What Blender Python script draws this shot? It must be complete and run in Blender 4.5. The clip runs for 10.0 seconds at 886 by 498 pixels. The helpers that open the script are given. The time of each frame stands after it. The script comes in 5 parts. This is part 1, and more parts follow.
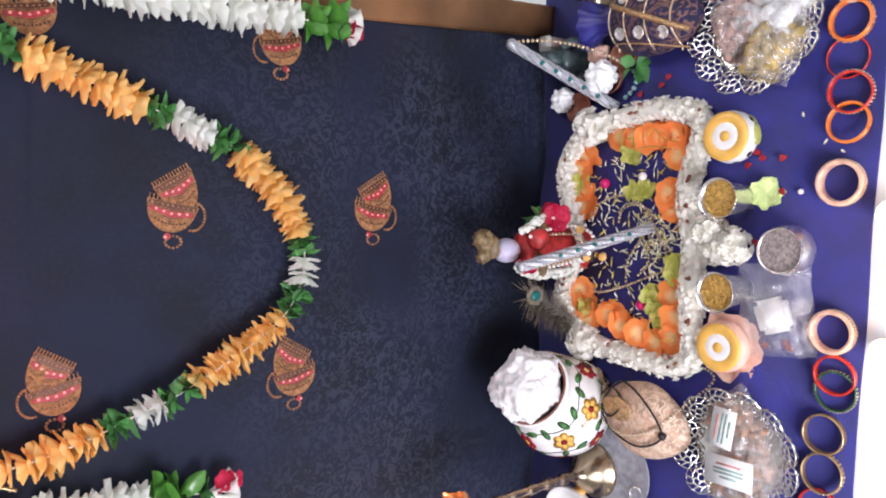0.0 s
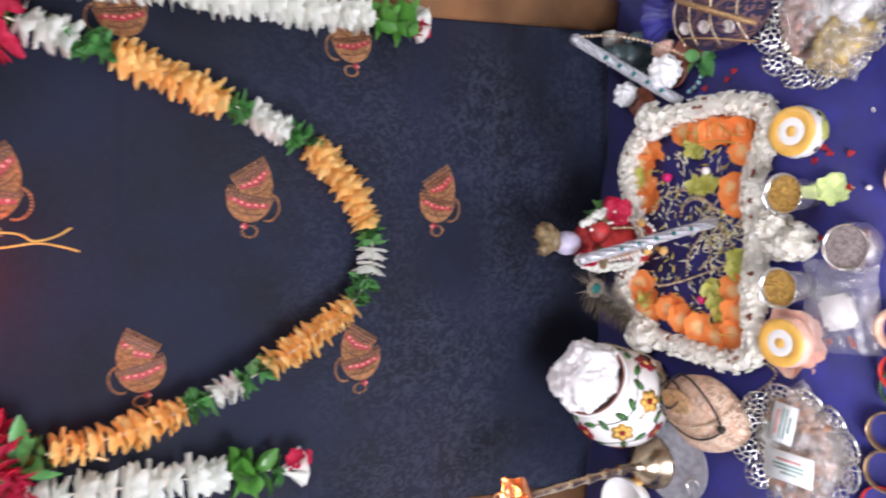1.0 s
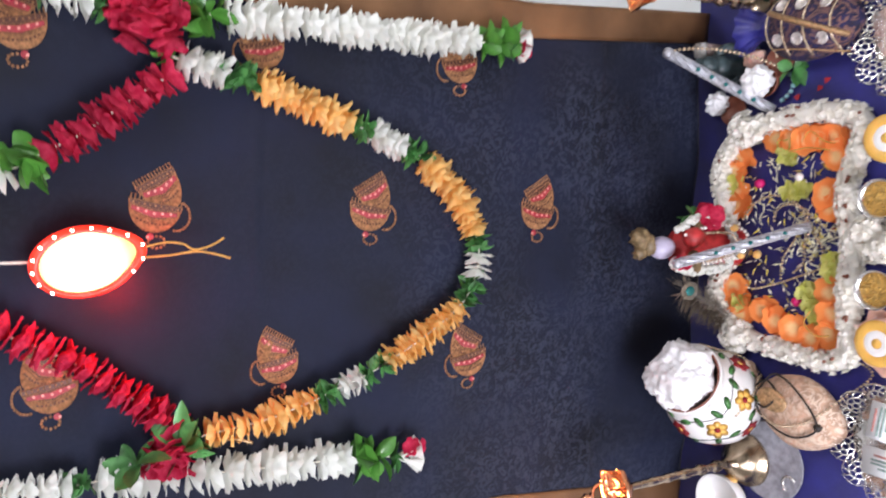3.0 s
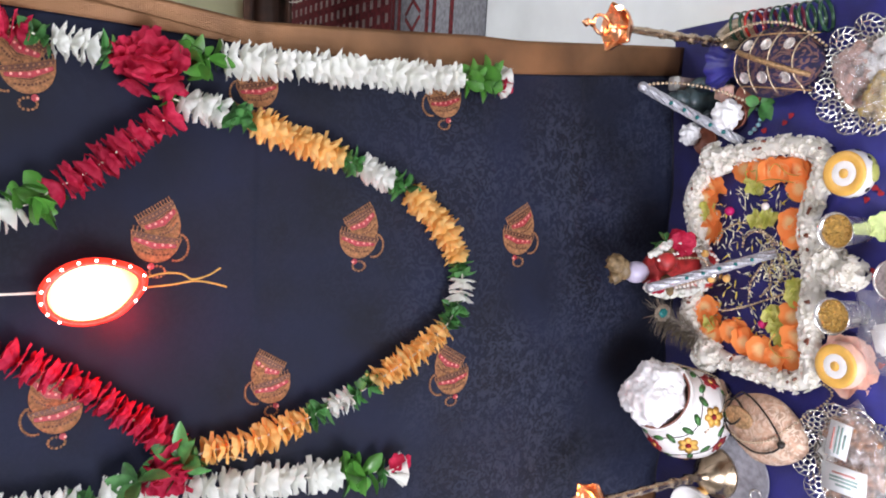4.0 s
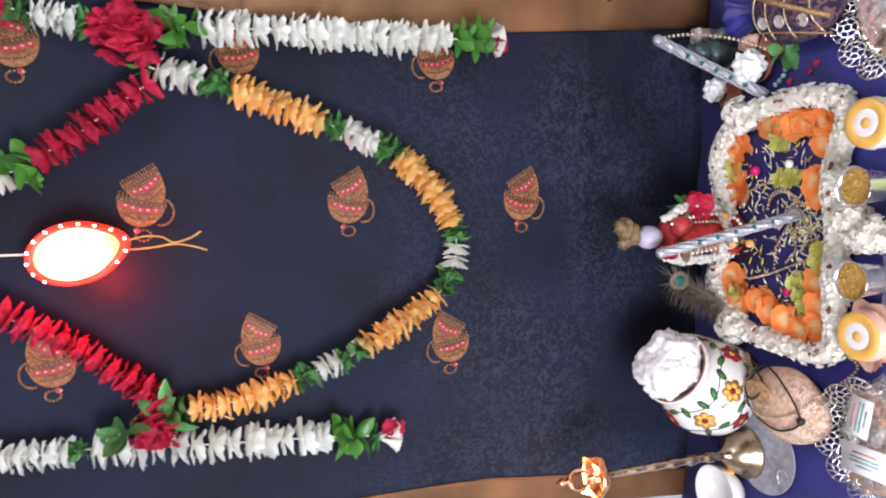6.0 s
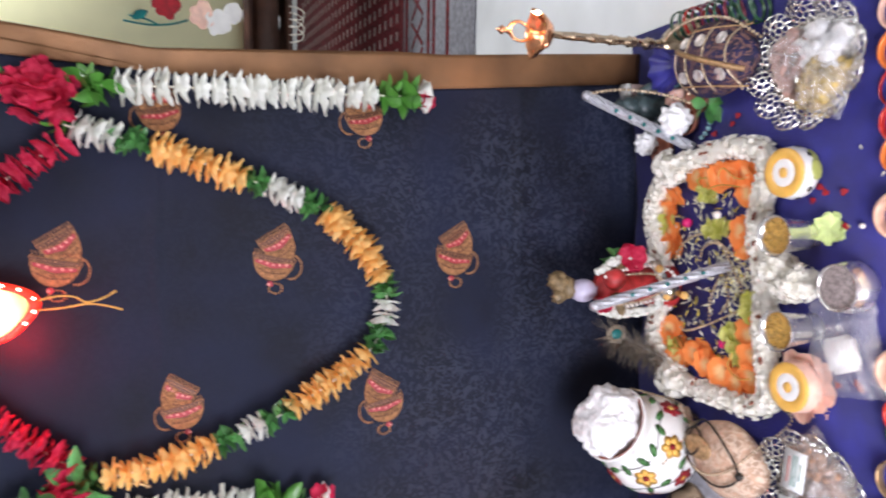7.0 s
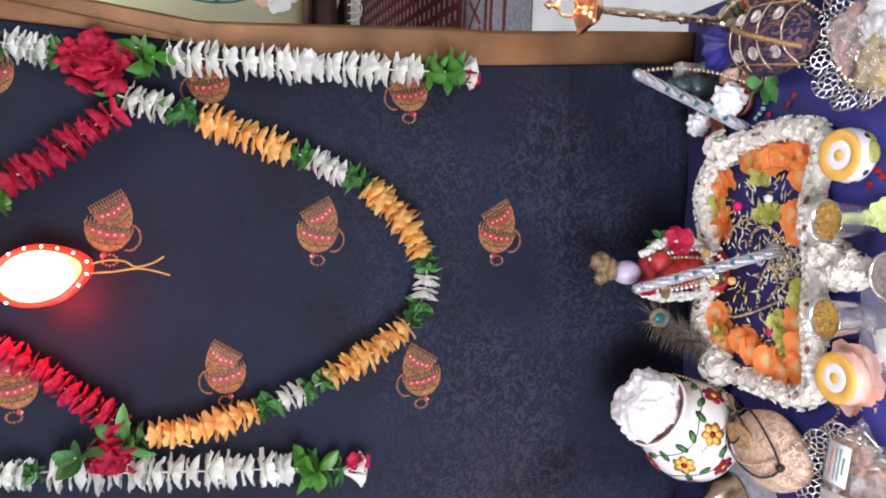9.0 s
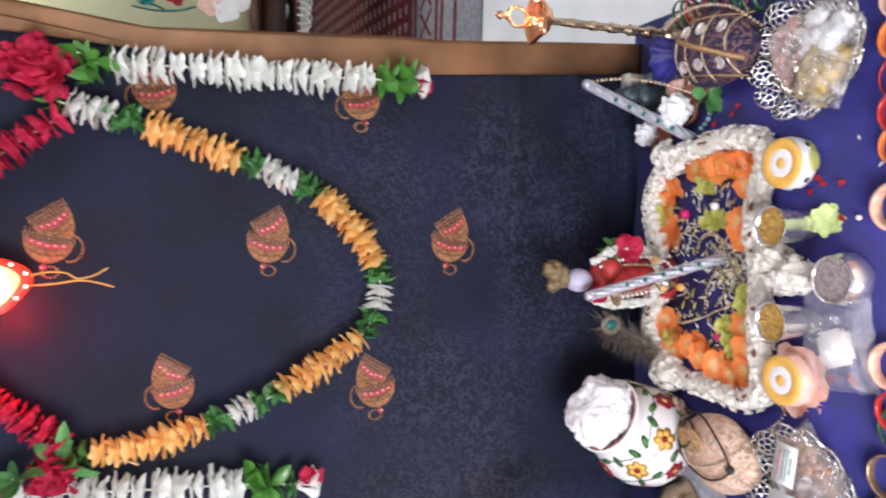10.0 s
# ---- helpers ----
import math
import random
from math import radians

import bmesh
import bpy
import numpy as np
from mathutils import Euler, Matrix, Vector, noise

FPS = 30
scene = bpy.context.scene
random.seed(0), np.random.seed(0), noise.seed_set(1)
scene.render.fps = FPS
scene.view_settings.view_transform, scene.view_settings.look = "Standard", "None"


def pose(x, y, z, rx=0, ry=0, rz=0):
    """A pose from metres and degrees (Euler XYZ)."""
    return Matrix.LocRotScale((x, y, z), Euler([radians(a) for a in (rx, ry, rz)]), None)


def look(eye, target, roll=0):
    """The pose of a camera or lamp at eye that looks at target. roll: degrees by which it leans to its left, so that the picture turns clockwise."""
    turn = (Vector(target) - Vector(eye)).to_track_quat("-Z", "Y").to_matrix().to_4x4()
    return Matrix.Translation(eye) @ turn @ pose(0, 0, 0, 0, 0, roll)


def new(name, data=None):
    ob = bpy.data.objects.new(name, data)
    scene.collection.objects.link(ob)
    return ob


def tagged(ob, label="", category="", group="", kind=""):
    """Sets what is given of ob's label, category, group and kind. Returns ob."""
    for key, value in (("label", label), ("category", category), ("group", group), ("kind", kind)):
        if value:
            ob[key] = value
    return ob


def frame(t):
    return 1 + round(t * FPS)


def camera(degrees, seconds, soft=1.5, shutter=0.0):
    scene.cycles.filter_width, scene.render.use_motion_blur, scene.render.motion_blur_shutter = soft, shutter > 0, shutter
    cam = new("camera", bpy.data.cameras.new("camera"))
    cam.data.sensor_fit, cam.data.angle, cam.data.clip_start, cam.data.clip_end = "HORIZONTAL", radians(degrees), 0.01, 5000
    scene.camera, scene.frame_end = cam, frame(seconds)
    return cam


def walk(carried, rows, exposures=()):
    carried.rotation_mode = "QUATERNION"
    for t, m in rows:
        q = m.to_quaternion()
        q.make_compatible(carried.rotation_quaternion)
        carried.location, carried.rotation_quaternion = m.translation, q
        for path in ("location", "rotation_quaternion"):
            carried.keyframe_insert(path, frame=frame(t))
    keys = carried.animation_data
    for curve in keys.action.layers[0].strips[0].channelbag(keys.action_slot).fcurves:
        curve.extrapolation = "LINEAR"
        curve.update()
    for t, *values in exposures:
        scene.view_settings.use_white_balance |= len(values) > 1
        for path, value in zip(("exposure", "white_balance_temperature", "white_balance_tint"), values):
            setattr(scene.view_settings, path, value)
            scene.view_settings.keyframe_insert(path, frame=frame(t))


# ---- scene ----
cam = camera(61.6, 10.0, soft=1.9, shutter=0.8)
PATH = [
    (0, (0.125, -1.196, 1.273), (-0.047, 0.357, 0.026), -92.3),
    (0.5, (0.124, -1.199, 1.286), (-0.041, 0.369, 0.056), -91.9),
    (1, (0.13, -1.218, 1.307), (-0.072, 0.422, 0.18), -92.0),
    (1.5, (0.125, -1.233, 1.345), (-0.043, 0.47, 0.309), -91.7),
    (2, (0.128, -1.246, 1.374), (-0.055, 0.508, 0.43), -91.9),
    (2.5, (0.13, -1.257, 1.398), (-0.048, 0.497, 0.454), -91.0),
    (3, (0.141, -1.277, 1.415), (-0.054, 0.467, 0.456), -92.0),
    (3.2, (0.162, -1.308, 1.423), (0.008, 0.423, 0.434), -91.5),
    (4.5, (0.199, -1.352, 1.441), (-0.006, 0.384, 0.468), -91.8),
    (5, (0.173, -1.351, 1.428), (0.001, 0.381, 0.443), -92.2),
    (5.2, (0.138, -1.369, 1.404), (0.009, 0.415, 0.509), -92.0),
    (6.3, (0.171, -1.445, 1.161), (-0.05, 0.432, 0.505), -92.0),
    (6.5, (0.175, -1.45, 1.147), (0.012, 0.44, 0.515), -92.0),
    (7, (0.147, -1.454, 1.108), (0.073, 0.397, 0.351), -91.6),
    (7.5, (0.14, -1.448, 1.1), (0.006, 0.366, 0.269), -90.4),
    (8, (0.127, -1.458, 1.086), (0.027, 0.367, 0.273), -89.4),
    (8.5, (0.131, -1.463, 1.086), (0.039, 0.389, 0.336), -89.8),
    (9, (0.133, -1.47, 1.07), (0.015, 0.434, 0.469), -90.4),
    (9.5, (0.137, -1.473, 1.066), (0.044, 0.425, 0.442), -90.5),
    (10, (0.124, -1.463, 1.072), (0.043, 0.399, 0.347), -90.5),
]
walk(cam, [(t, look(e, g, r)) for t, e, g, r in PATH])

# ---- light ----
world = bpy.data.worlds.new("world")
scene.world = world
world.use_nodes = True
world.node_tree.nodes["Background"].inputs[0].default_value = (0.9, 0.86, 1.0, 1)
world.node_tree.nodes["Background"].inputs[1].default_value = 0.33


def area_lamp(name, eye, target, sx, sy, watts, colour):
    d = bpy.data.lights.new(name, "AREA")
    d.shape, d.size, d.size_y, d.energy, d.color = "RECTANGLE", sx, sy, watts, colour
    ob = new(name, d)
    ob.matrix_basis = look(eye, target)
    return ob


# Unseen overhead source, added to light the mat from the right.
area_lamp("tube_lamp", (1.0, -0.95, 2.7), (0.15, -0.4, 0.1), 1.2, 0.2, 26, (0.95, 0.94, 1.05))
# Broad fill low in front, added to brighten the drape's lower half; no fitting.
area_lamp("room_lamp", (-0.95, -2.35, 1.0), (-0.2, -0.05, 0.2), 1.2, 1.2, 72, (0.95, 0.94, 1.06))
# Added fill behind the drape for the board and rug, without a visible source.
area_lamp("back_room_lamp", (1.4, 0.9, 2.6), (1.4, 2.3, 0.9), 0.8, 0.8, 34, (0.95, 0.98, 1.0))

red_lamp = bpy.data.lights.new("lantern_light", "POINT")
red_lamp.energy, red_lamp.color, red_lamp.shadow_soft_size = 1.5, (1.0, 0.02, 0.015), 0.02
new("lantern_light", red_lamp).matrix_basis = pose(-0.052, -0.045, 1.3)

for flame_x, flame_y, flame_z, watts_ in ((0.54, -0.19, 0.385, 0.35), (-0.5, -0.15, 0.41, 0.3), (0.1, -0.737, 0.05, 0.12), (-0.113, -0.743, 0.05, 0.12)):
    glow_ = bpy.data.lights.new("flame_light", "POINT")
    glow_.energy, glow_.color, glow_.shadow_soft_size = watts_, (1.0, 0.5, 0.2), 0.008
    new("flame_light", glow_).matrix_basis = pose(flame_x, flame_y, flame_z + 0.03)


# ---- materials ----
def mat(name, col, rough=0.6, metal=0.0, var=0.18, scale=40.0, bump=0.15, bscale=220.0, rnd=0.0,
        coat=0.0, sheen=0.0, sss=0.0, trans=0.0, emit=0.0, col2=None, alpha=1.0, rvar=0.1):
    m = bpy.data.materials.new(name)
    m.use_nodes = True
    nt = m.node_tree
    b = nt.nodes["Principled BSDF"]
    tc = nt.nodes.new("ShaderNodeTexCoord")
    n1 = nt.nodes.new("ShaderNodeTexNoise")
    n1.inputs["Scale"].default_value, n1.inputs["Detail"].default_value = scale, 5
    nt.links.new(tc.outputs["Object"], n1.inputs["Vector"])
    ramp = nt.nodes.new("ShaderNodeValToRGB")
    lo = [c * (1 - var) for c in col]
    hi = col2 if col2 else [min(1, c * (1 + var)) for c in col]
    ramp.color_ramp.elements[0].position, ramp.color_ramp.elements[0].color = 0.35, (*lo, 1)
    ramp.color_ramp.elements[1].position, ramp.color_ramp.elements[1].color = 0.65, (*hi, 1)
    nt.links.new(n1.outputs["Fac"], ramp.inputs["Fac"])
    out = ramp.outputs["Color"]
    if rnd:
        oi = nt.nodes.new("ShaderNodeObjectInfo")
        mr = nt.nodes.new("ShaderNodeMapRange")
        mr.inputs["To Min"].default_value, mr.inputs["To Max"].default_value = 1 - rnd, 1 + rnd
        nt.links.new(oi.outputs["Random"], mr.inputs["Value"])
        hs = nt.nodes.new("ShaderNodeHueSaturation")
        nt.links.new(mr.outputs["Result"], hs.inputs["Value"])
        nt.links.new(out, hs.inputs["Color"])
        out = hs.outputs["Color"]
    nt.links.new(out, b.inputs["Base Color"])
    n2 = nt.nodes.new("ShaderNodeTexNoise")
    n2.inputs["Scale"].default_value, n2.inputs["Detail"].default_value = bscale, 3
    nt.links.new(tc.outputs["Object"], n2.inputs["Vector"])
    if bump:
        bp = nt.nodes.new("ShaderNodeBump")
        bp.inputs["Strength"].default_value, bp.inputs["Distance"].default_value = bump, 0.002
        nt.links.new(n2.outputs["Fac"], bp.inputs["Height"])
        nt.links.new(bp.outputs["Normal"], b.inputs["Normal"])
    rr = nt.nodes.new("ShaderNodeMapRange")
    rr.inputs["To Min"].default_value, rr.inputs["To Max"].default_value = max(0.02, rough - rvar), min(1, rough + rvar)
    nt.links.new(n1.outputs["Fac"], rr.inputs["Value"])
    nt.links.new(rr.outputs["Result"], b.inputs["Roughness"])
    b.inputs["Metallic"].default_value = metal
    b.inputs["Coat Weight"].default_value = coat
    b.inputs["Sheen Weight"].default_value = sheen
    b.inputs["Subsurface Weight"].default_value = sss
    b.inputs["Subsurface Scale"].default_value = 0.6
    b.inputs["Subsurface Radius"].default_value = (0.012, 0.01, 0.006)
    b.inputs["Transmission Weight"].default_value = trans
    b.inputs["Alpha"].default_value = alpha
    if emit:
        nt.links.new(out, b.inputs["Emission Color"])
        b.inputs["Emission Strength"].default_value = emit
    return m


def weave(m, sx, sy, sz, strength, dist=0.001):
    """Adds a woven cross-hatch to the relief of a cloth."""
    nt = m.node_tree
    b = nt.nodes["Principled BSDF"]
    tc = nt.nodes.new("ShaderNodeTexCoord")
    total = None
    for axis, s in (("X", sx), ("Y", sy), ("Z", sz)):
        if not s:
            continue
        w = nt.nodes.new("ShaderNodeTexWave")
        w.bands_direction = axis
        w.inputs["Scale"].default_value, w.inputs["Distortion"].default_value = s, 1.2
        w.inputs["Detail"].default_value, w.inputs["Detail Scale"].default_value = 2, 1.5
        nt.links.new(tc.outputs["Object"], w.inputs["Vector"])
        if total is None:
            total = w.outputs["Fac"]
        else:
            add = nt.nodes.new("ShaderNodeMath")
            nt.links.new(total, add.inputs[0])
            nt.links.new(w.outputs["Fac"], add.inputs[1])
            total = add.outputs[0]
    bp = nt.nodes.new("ShaderNodeBump")
    bp.inputs["Strength"].default_value, bp.inputs["Distance"].default_value = strength, dist
    nt.links.new(total, bp.inputs["Height"])
    old = b.inputs["Normal"].links
    if old:
        nt.links.new(old[0].from_socket, bp.inputs["Normal"])
    nt.links.new(bp.outputs["Normal"], b.inputs["Normal"])
    return m


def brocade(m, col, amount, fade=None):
    """A curly self-coloured design woven into patches of the cloth, a shade paler. fade: the heights between which the
    design thins out, which paints in a sheen low on the cloth.
    """
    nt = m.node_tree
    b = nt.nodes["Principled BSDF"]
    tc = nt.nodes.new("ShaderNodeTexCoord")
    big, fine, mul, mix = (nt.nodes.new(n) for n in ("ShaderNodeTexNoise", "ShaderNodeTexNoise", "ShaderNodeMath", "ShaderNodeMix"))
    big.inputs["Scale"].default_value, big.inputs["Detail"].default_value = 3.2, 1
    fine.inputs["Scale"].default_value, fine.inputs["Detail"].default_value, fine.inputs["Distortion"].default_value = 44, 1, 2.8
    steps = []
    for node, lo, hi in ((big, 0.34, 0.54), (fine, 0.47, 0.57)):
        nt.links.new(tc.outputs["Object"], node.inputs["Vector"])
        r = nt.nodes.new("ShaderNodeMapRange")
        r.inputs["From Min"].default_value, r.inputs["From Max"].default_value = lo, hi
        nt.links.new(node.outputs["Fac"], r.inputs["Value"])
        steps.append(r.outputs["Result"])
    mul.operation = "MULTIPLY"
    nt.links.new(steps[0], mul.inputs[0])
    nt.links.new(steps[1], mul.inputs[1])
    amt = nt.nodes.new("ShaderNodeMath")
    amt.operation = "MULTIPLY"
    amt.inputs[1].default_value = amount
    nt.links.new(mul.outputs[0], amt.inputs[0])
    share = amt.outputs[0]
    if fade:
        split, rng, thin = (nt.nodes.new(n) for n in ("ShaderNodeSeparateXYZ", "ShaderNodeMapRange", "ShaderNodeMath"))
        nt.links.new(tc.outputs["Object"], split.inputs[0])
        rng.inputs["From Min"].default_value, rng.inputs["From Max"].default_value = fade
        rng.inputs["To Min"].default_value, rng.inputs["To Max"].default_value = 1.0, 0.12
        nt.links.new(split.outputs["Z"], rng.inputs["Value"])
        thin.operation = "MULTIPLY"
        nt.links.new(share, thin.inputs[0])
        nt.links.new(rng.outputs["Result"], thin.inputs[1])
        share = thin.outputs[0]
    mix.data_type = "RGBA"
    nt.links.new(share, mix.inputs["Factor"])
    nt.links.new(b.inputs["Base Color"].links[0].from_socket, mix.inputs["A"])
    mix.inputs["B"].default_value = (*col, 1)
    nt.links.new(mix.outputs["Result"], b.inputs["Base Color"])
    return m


# The woven design, palest low down, also paints in light caught by the silk.
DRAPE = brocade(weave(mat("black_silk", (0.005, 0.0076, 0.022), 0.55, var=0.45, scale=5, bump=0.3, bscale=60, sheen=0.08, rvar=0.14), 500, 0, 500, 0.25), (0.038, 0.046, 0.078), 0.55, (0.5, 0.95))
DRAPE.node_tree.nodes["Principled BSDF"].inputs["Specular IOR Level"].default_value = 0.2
BORDER = weave(mat("zari_brown", (0.2, 0.1, 0.045), 0.38, 0.55, 0.35, 6, 0.2, 400), 420, 0, 90, 0.3)
ZARI = weave(mat("zari_gold", (0.45, 0.22, 0.1), 0.42, 0.45, 0.4, 160, 0.4, 600), 700, 0, 700, 0.5)
ZARI_DARK = mat("zari_dark", (0.1, 0.035, 0.02), 0.5, 0.3, 0.4, 300)
ZARI_RED = mat("zari_red", (0.32, 0.02, 0.03), 0.55, 0.0, 0.3, 200)
ZARI_PINK = mat("zari_pink", (0.75, 0.3, 0.24), 0.5)
MAT_BLUE = weave(mat("blue_mat", (0.0155, 0.0155, 0.165), 0.65, var=0.25, scale=14, bump=0.3, bscale=300, sheen=0.05), 0, 160, 0, 0.5)
MARBLE = mat("marble", (0.78, 0.8, 0.82), 0.22, var=0.1, scale=3.2, bump=0.02, bscale=60)
PLASTER = mat("plaster", (0.68, 0.67, 0.64), 0.85, var=0.06, scale=4, bump=0.2, bscale=90)
LEAF = mat("leaf_green", (0.06, 0.2, 0.05), 0.5, var=0.45, scale=40, rnd=0.25, coat=0.2)
LEAF_LIGHT = mat("leaf_light", (0.075, 0.24, 0.035), 0.4, var=0.35, scale=30, rnd=0.2, coat=0.3)

def petal(name, lo, hi, rnd=0.05, scale=60.0, thin=0.45, radial=None):
    """Thin matt petals that let light through; radial: the radius over which lo turns into hi."""
    m = bpy.data.materials.new(name)
    m.use_nodes = True
    nt = m.node_tree
    nt.nodes.remove(nt.nodes["Principled BSDF"])
    out = nt.nodes["Material Output"]
    tc, ramp, oi, mr, hs = (nt.nodes.new(n) for n in ("ShaderNodeTexCoord", "ShaderNodeValToRGB", "ShaderNodeObjectInfo", "ShaderNodeMapRange", "ShaderNodeHueSaturation"))
    nz = nt.nodes.new("ShaderNodeTexNoise")
    nz.inputs["Scale"].default_value, nz.inputs["Detail"].default_value = scale, 4
    nt.links.new(tc.outputs["Object"], nz.inputs["Vector"])
    e = ramp.color_ramp.elements
    e[0].position, e[0].color, e[1].position, e[1].color = 0.35, (*lo, 1), 0.65, (*hi, 1)
    fac = nz.outputs["Fac"]
    if radial:
        ln, div, add = nt.nodes.new("ShaderNodeVectorMath"), nt.nodes.new("ShaderNodeMath"), nt.nodes.new("ShaderNodeMath")
        ln.operation, div.operation, add.operation = "LENGTH", "DIVIDE", "MULTIPLY_ADD"
        nt.links.new(tc.outputs["Object"], ln.inputs[0])
        nt.links.new(ln.outputs["Value"], div.inputs[0])
        div.inputs[1].default_value = radial
        nt.links.new(nz.outputs["Fac"], add.inputs[0])
        add.inputs[1].default_value = 0.4
        nt.links.new(div.outputs[0], add.inputs[2])
        fac = add.outputs[0]
        e[0].position, e[1].position = 0.55, 1.1 if radial is None else 1.0
    nt.links.new(fac, ramp.inputs["Fac"])
    nt.links.new(oi.outputs["Random"], mr.inputs["Value"])
    mr.inputs["To Min"].default_value, mr.inputs["To Max"].default_value = 1 - rnd, 1 + rnd
    nt.links.new(mr.outputs["Result"], hs.inputs["Value"])
    nt.links.new(ramp.outputs["Color"], hs.inputs["Color"])
    d, t, mix = nt.nodes.new("ShaderNodeBsdfDiffuse"), nt.nodes.new("ShaderNodeBsdfTranslucent"), nt.nodes.new("ShaderNodeMixShader")
    for s in (d, t):
        nt.links.new(hs.outputs["Color"], s.inputs["Color"])
    mix.inputs[0].default_value = thin
    nt.links.new(d.outputs[0], mix.inputs[1])
    nt.links.new(t.outputs[0], mix.inputs[2])
    nt.links.new(mix.outputs[0], out.inputs["Surface"])
    return m


def film(name):
    """Clear crinkled plastic film: mostly see-through, with gloss and a little haze."""
    m = bpy.data.materials.new(name)
    m.use_nodes = True
    nt = m.node_tree
    nt.nodes.remove(nt.nodes["Principled BSDF"])
    a, g, d, m1, m2 = (nt.nodes.new(n) for n in ("ShaderNodeBsdfTransparent", "ShaderNodeBsdfGlossy", "ShaderNodeBsdfDiffuse", "ShaderNodeMixShader", "ShaderNodeMixShader"))
    nz, bp = nt.nodes.new("ShaderNodeTexNoise"), nt.nodes.new("ShaderNodeBump")
    nz.inputs["Scale"].default_value = 60
    bp.inputs["Strength"].default_value, bp.inputs["Distance"].default_value = 0.4, 0.004
    nt.links.new(nz.outputs["Fac"], bp.inputs["Height"])
    nt.links.new(bp.outputs["Normal"], g.inputs["Normal"])
    g.inputs["Roughness"].default_value = 0.14
    d.inputs["Color"].default_value = (0.9, 0.9, 0.92, 1)
    m1.inputs[0].default_value, m2.inputs[0].default_value = 0.13, 0.2
    nt.links.new(a.outputs[0], m1.inputs[1])
    nt.links.new(d.outputs[0], m1.inputs[2])
    nt.links.new(m1.outputs[0], m2.inputs[1])
    nt.links.new(g.outputs[0], m2.inputs[2])
    nt.links.new(m2.outputs[0], nt.nodes["Material Output"].inputs["Surface"])
    return m


ORANGE = petal("orange_cloth_petal", (1.0, 0.56, 0.16), (1.0, 0.74, 0.32), 0.05, thin=0.36)
IVORY = petal("ivory_cloth_petal", (0.92, 0.94, 0.87), (0.97, 0.98, 0.93), 0.02, thin=0.4)
CRIMSON = petal("crimson_cloth_petal", (0.5, 0.018, 0.06), (0.74, 0.07, 0.14), 0.15, thin=0.45)
THREAD = mat("thread", (0.75, 0.7, 0.6), 0.8)
JUTE = mat("golden_thread", (0.62, 0.33, 0.07), 0.6, 0.2)
BRASS = mat("brass", (0.5, 0.39, 0.27), 0.26, 1.0, 0.25, 25, 0.1)
COPPER = mat("copper", (0.83, 0.4, 0.22), 0.22, 1.0, 0.2, 30, 0.1)
STEEL = mat("steel", (0.82, 0.8, 0.78), 0.27, 0.92, 0.1, 25, 0.05)
BEADED = mat("silver_mesh", (0.55, 0.56, 0.6), 0.4, 0.85, 0.25, 300, 0.5, 700)
SILVER = mat("silver_filigree", (0.86, 0.85, 0.82), 0.2, 1.0, 0.12, 80, 0.2)
COTTON = mat("cotton", (0.88, 0.88, 0.88), 0.95, var=0.05, scale=40, bump=0.6, bscale=120, sheen=0.3)
WHITE_PAINT = mat("white_glaze", (0.84, 0.83, 0.81), 0.3, var=0.05, scale=20, coat=0.3)
CLAY = mat("brown_clay", (0.22, 0.07, 0.04), 0.5, var=0.3)
PEARL = mat("pearl", (0.58, 0.45, 0.31), 0.25, 0.4, 0.25, 90, rnd=0.1)
WHITE_PEARL = mat("white_pearl", (0.85, 0.8, 0.75), 0.2, var=0.1)
JASMINE = petal("jasmine_petal", (0.95, 0.93, 0.84), (0.99, 0.97, 0.91), 0.02, 60, 0.3)
MARIGOLD = petal("marigold_petal", (1.0, 0.7, 0.34), (1.0, 0.34, 0.1), 0.12, 90, 0.35, 0.026)
LIME = petal("lime_leaf_petal", (0.52, 0.54, 0.11), (0.7, 0.69, 0.24), 0.1, 50, 0.3)
PALE_LIME = mat("pale_lime_petal", (0.6, 0.72, 0.3), 0.7, var=0.15, scale=50)
BUD = mat("pale_bud", (0.74, 0.72, 0.55), 0.7, var=0.3, scale=200)
BUD_YELLOW = mat("yellow_bud", (0.62, 0.5, 0.08), 0.7, var=0.3, scale=200)
MAGENTA = mat("magenta_bead", (0.6, 0.01, 0.14), 0.5)
RED_PETAL = mat("red_petal", (0.3, 0.006, 0.015), 0.6, var=0.3)
BEIGE = brocade(weave(mat("beige_brocade", (0.56, 0.36, 0.25), 0.5, 0.15, 0.3, 50, 0.3, 250, rvar=0.15), 160, 160, 0, 0.25), (0.8, 0.64, 0.5), 0.9)
NAVY = brocade(weave(mat("navy_velvet", (0.011, 0.009, 0.045), 0.8, var=0.5, scale=60, bump=0.4), 140, 140, 0, 0.3), (0.2, 0.1, 0.075), 0.85)
SATIN = mat("blue_satin", (0.02, 0.02, 0.16), 0.4, var=0.3, scale=30, bump=0.3, bscale=120)
GOLD_LACE = mat("gold_lace", (0.42, 0.26, 0.13), 0.45, 0.4, 0.4, 150, 0.4, 500)
BLACK = mat("black_cord", (0.02, 0.015, 0.012), 0.6)
MIRROR = mat("mirror_bit", (0.7, 0.66, 0.64), 0.45, 0.6, 0.3, 260, 0.5, 500)
GRAIN = mat("yellow_grain", (0.46, 0.27, 0.06), 0.5, var=0.3, scale=150, bump=0.8, bscale=260)
GREY_POWDER = mat("grey_sugar", (0.3, 0.25, 0.24), 0.7, var=0.35, scale=160, bump=0.9, bscale=300)
BLOOM = mat("amber_paint", (0.82, 0.47, 0.1), 0.35, var=0.12, scale=30, coat=0.3)
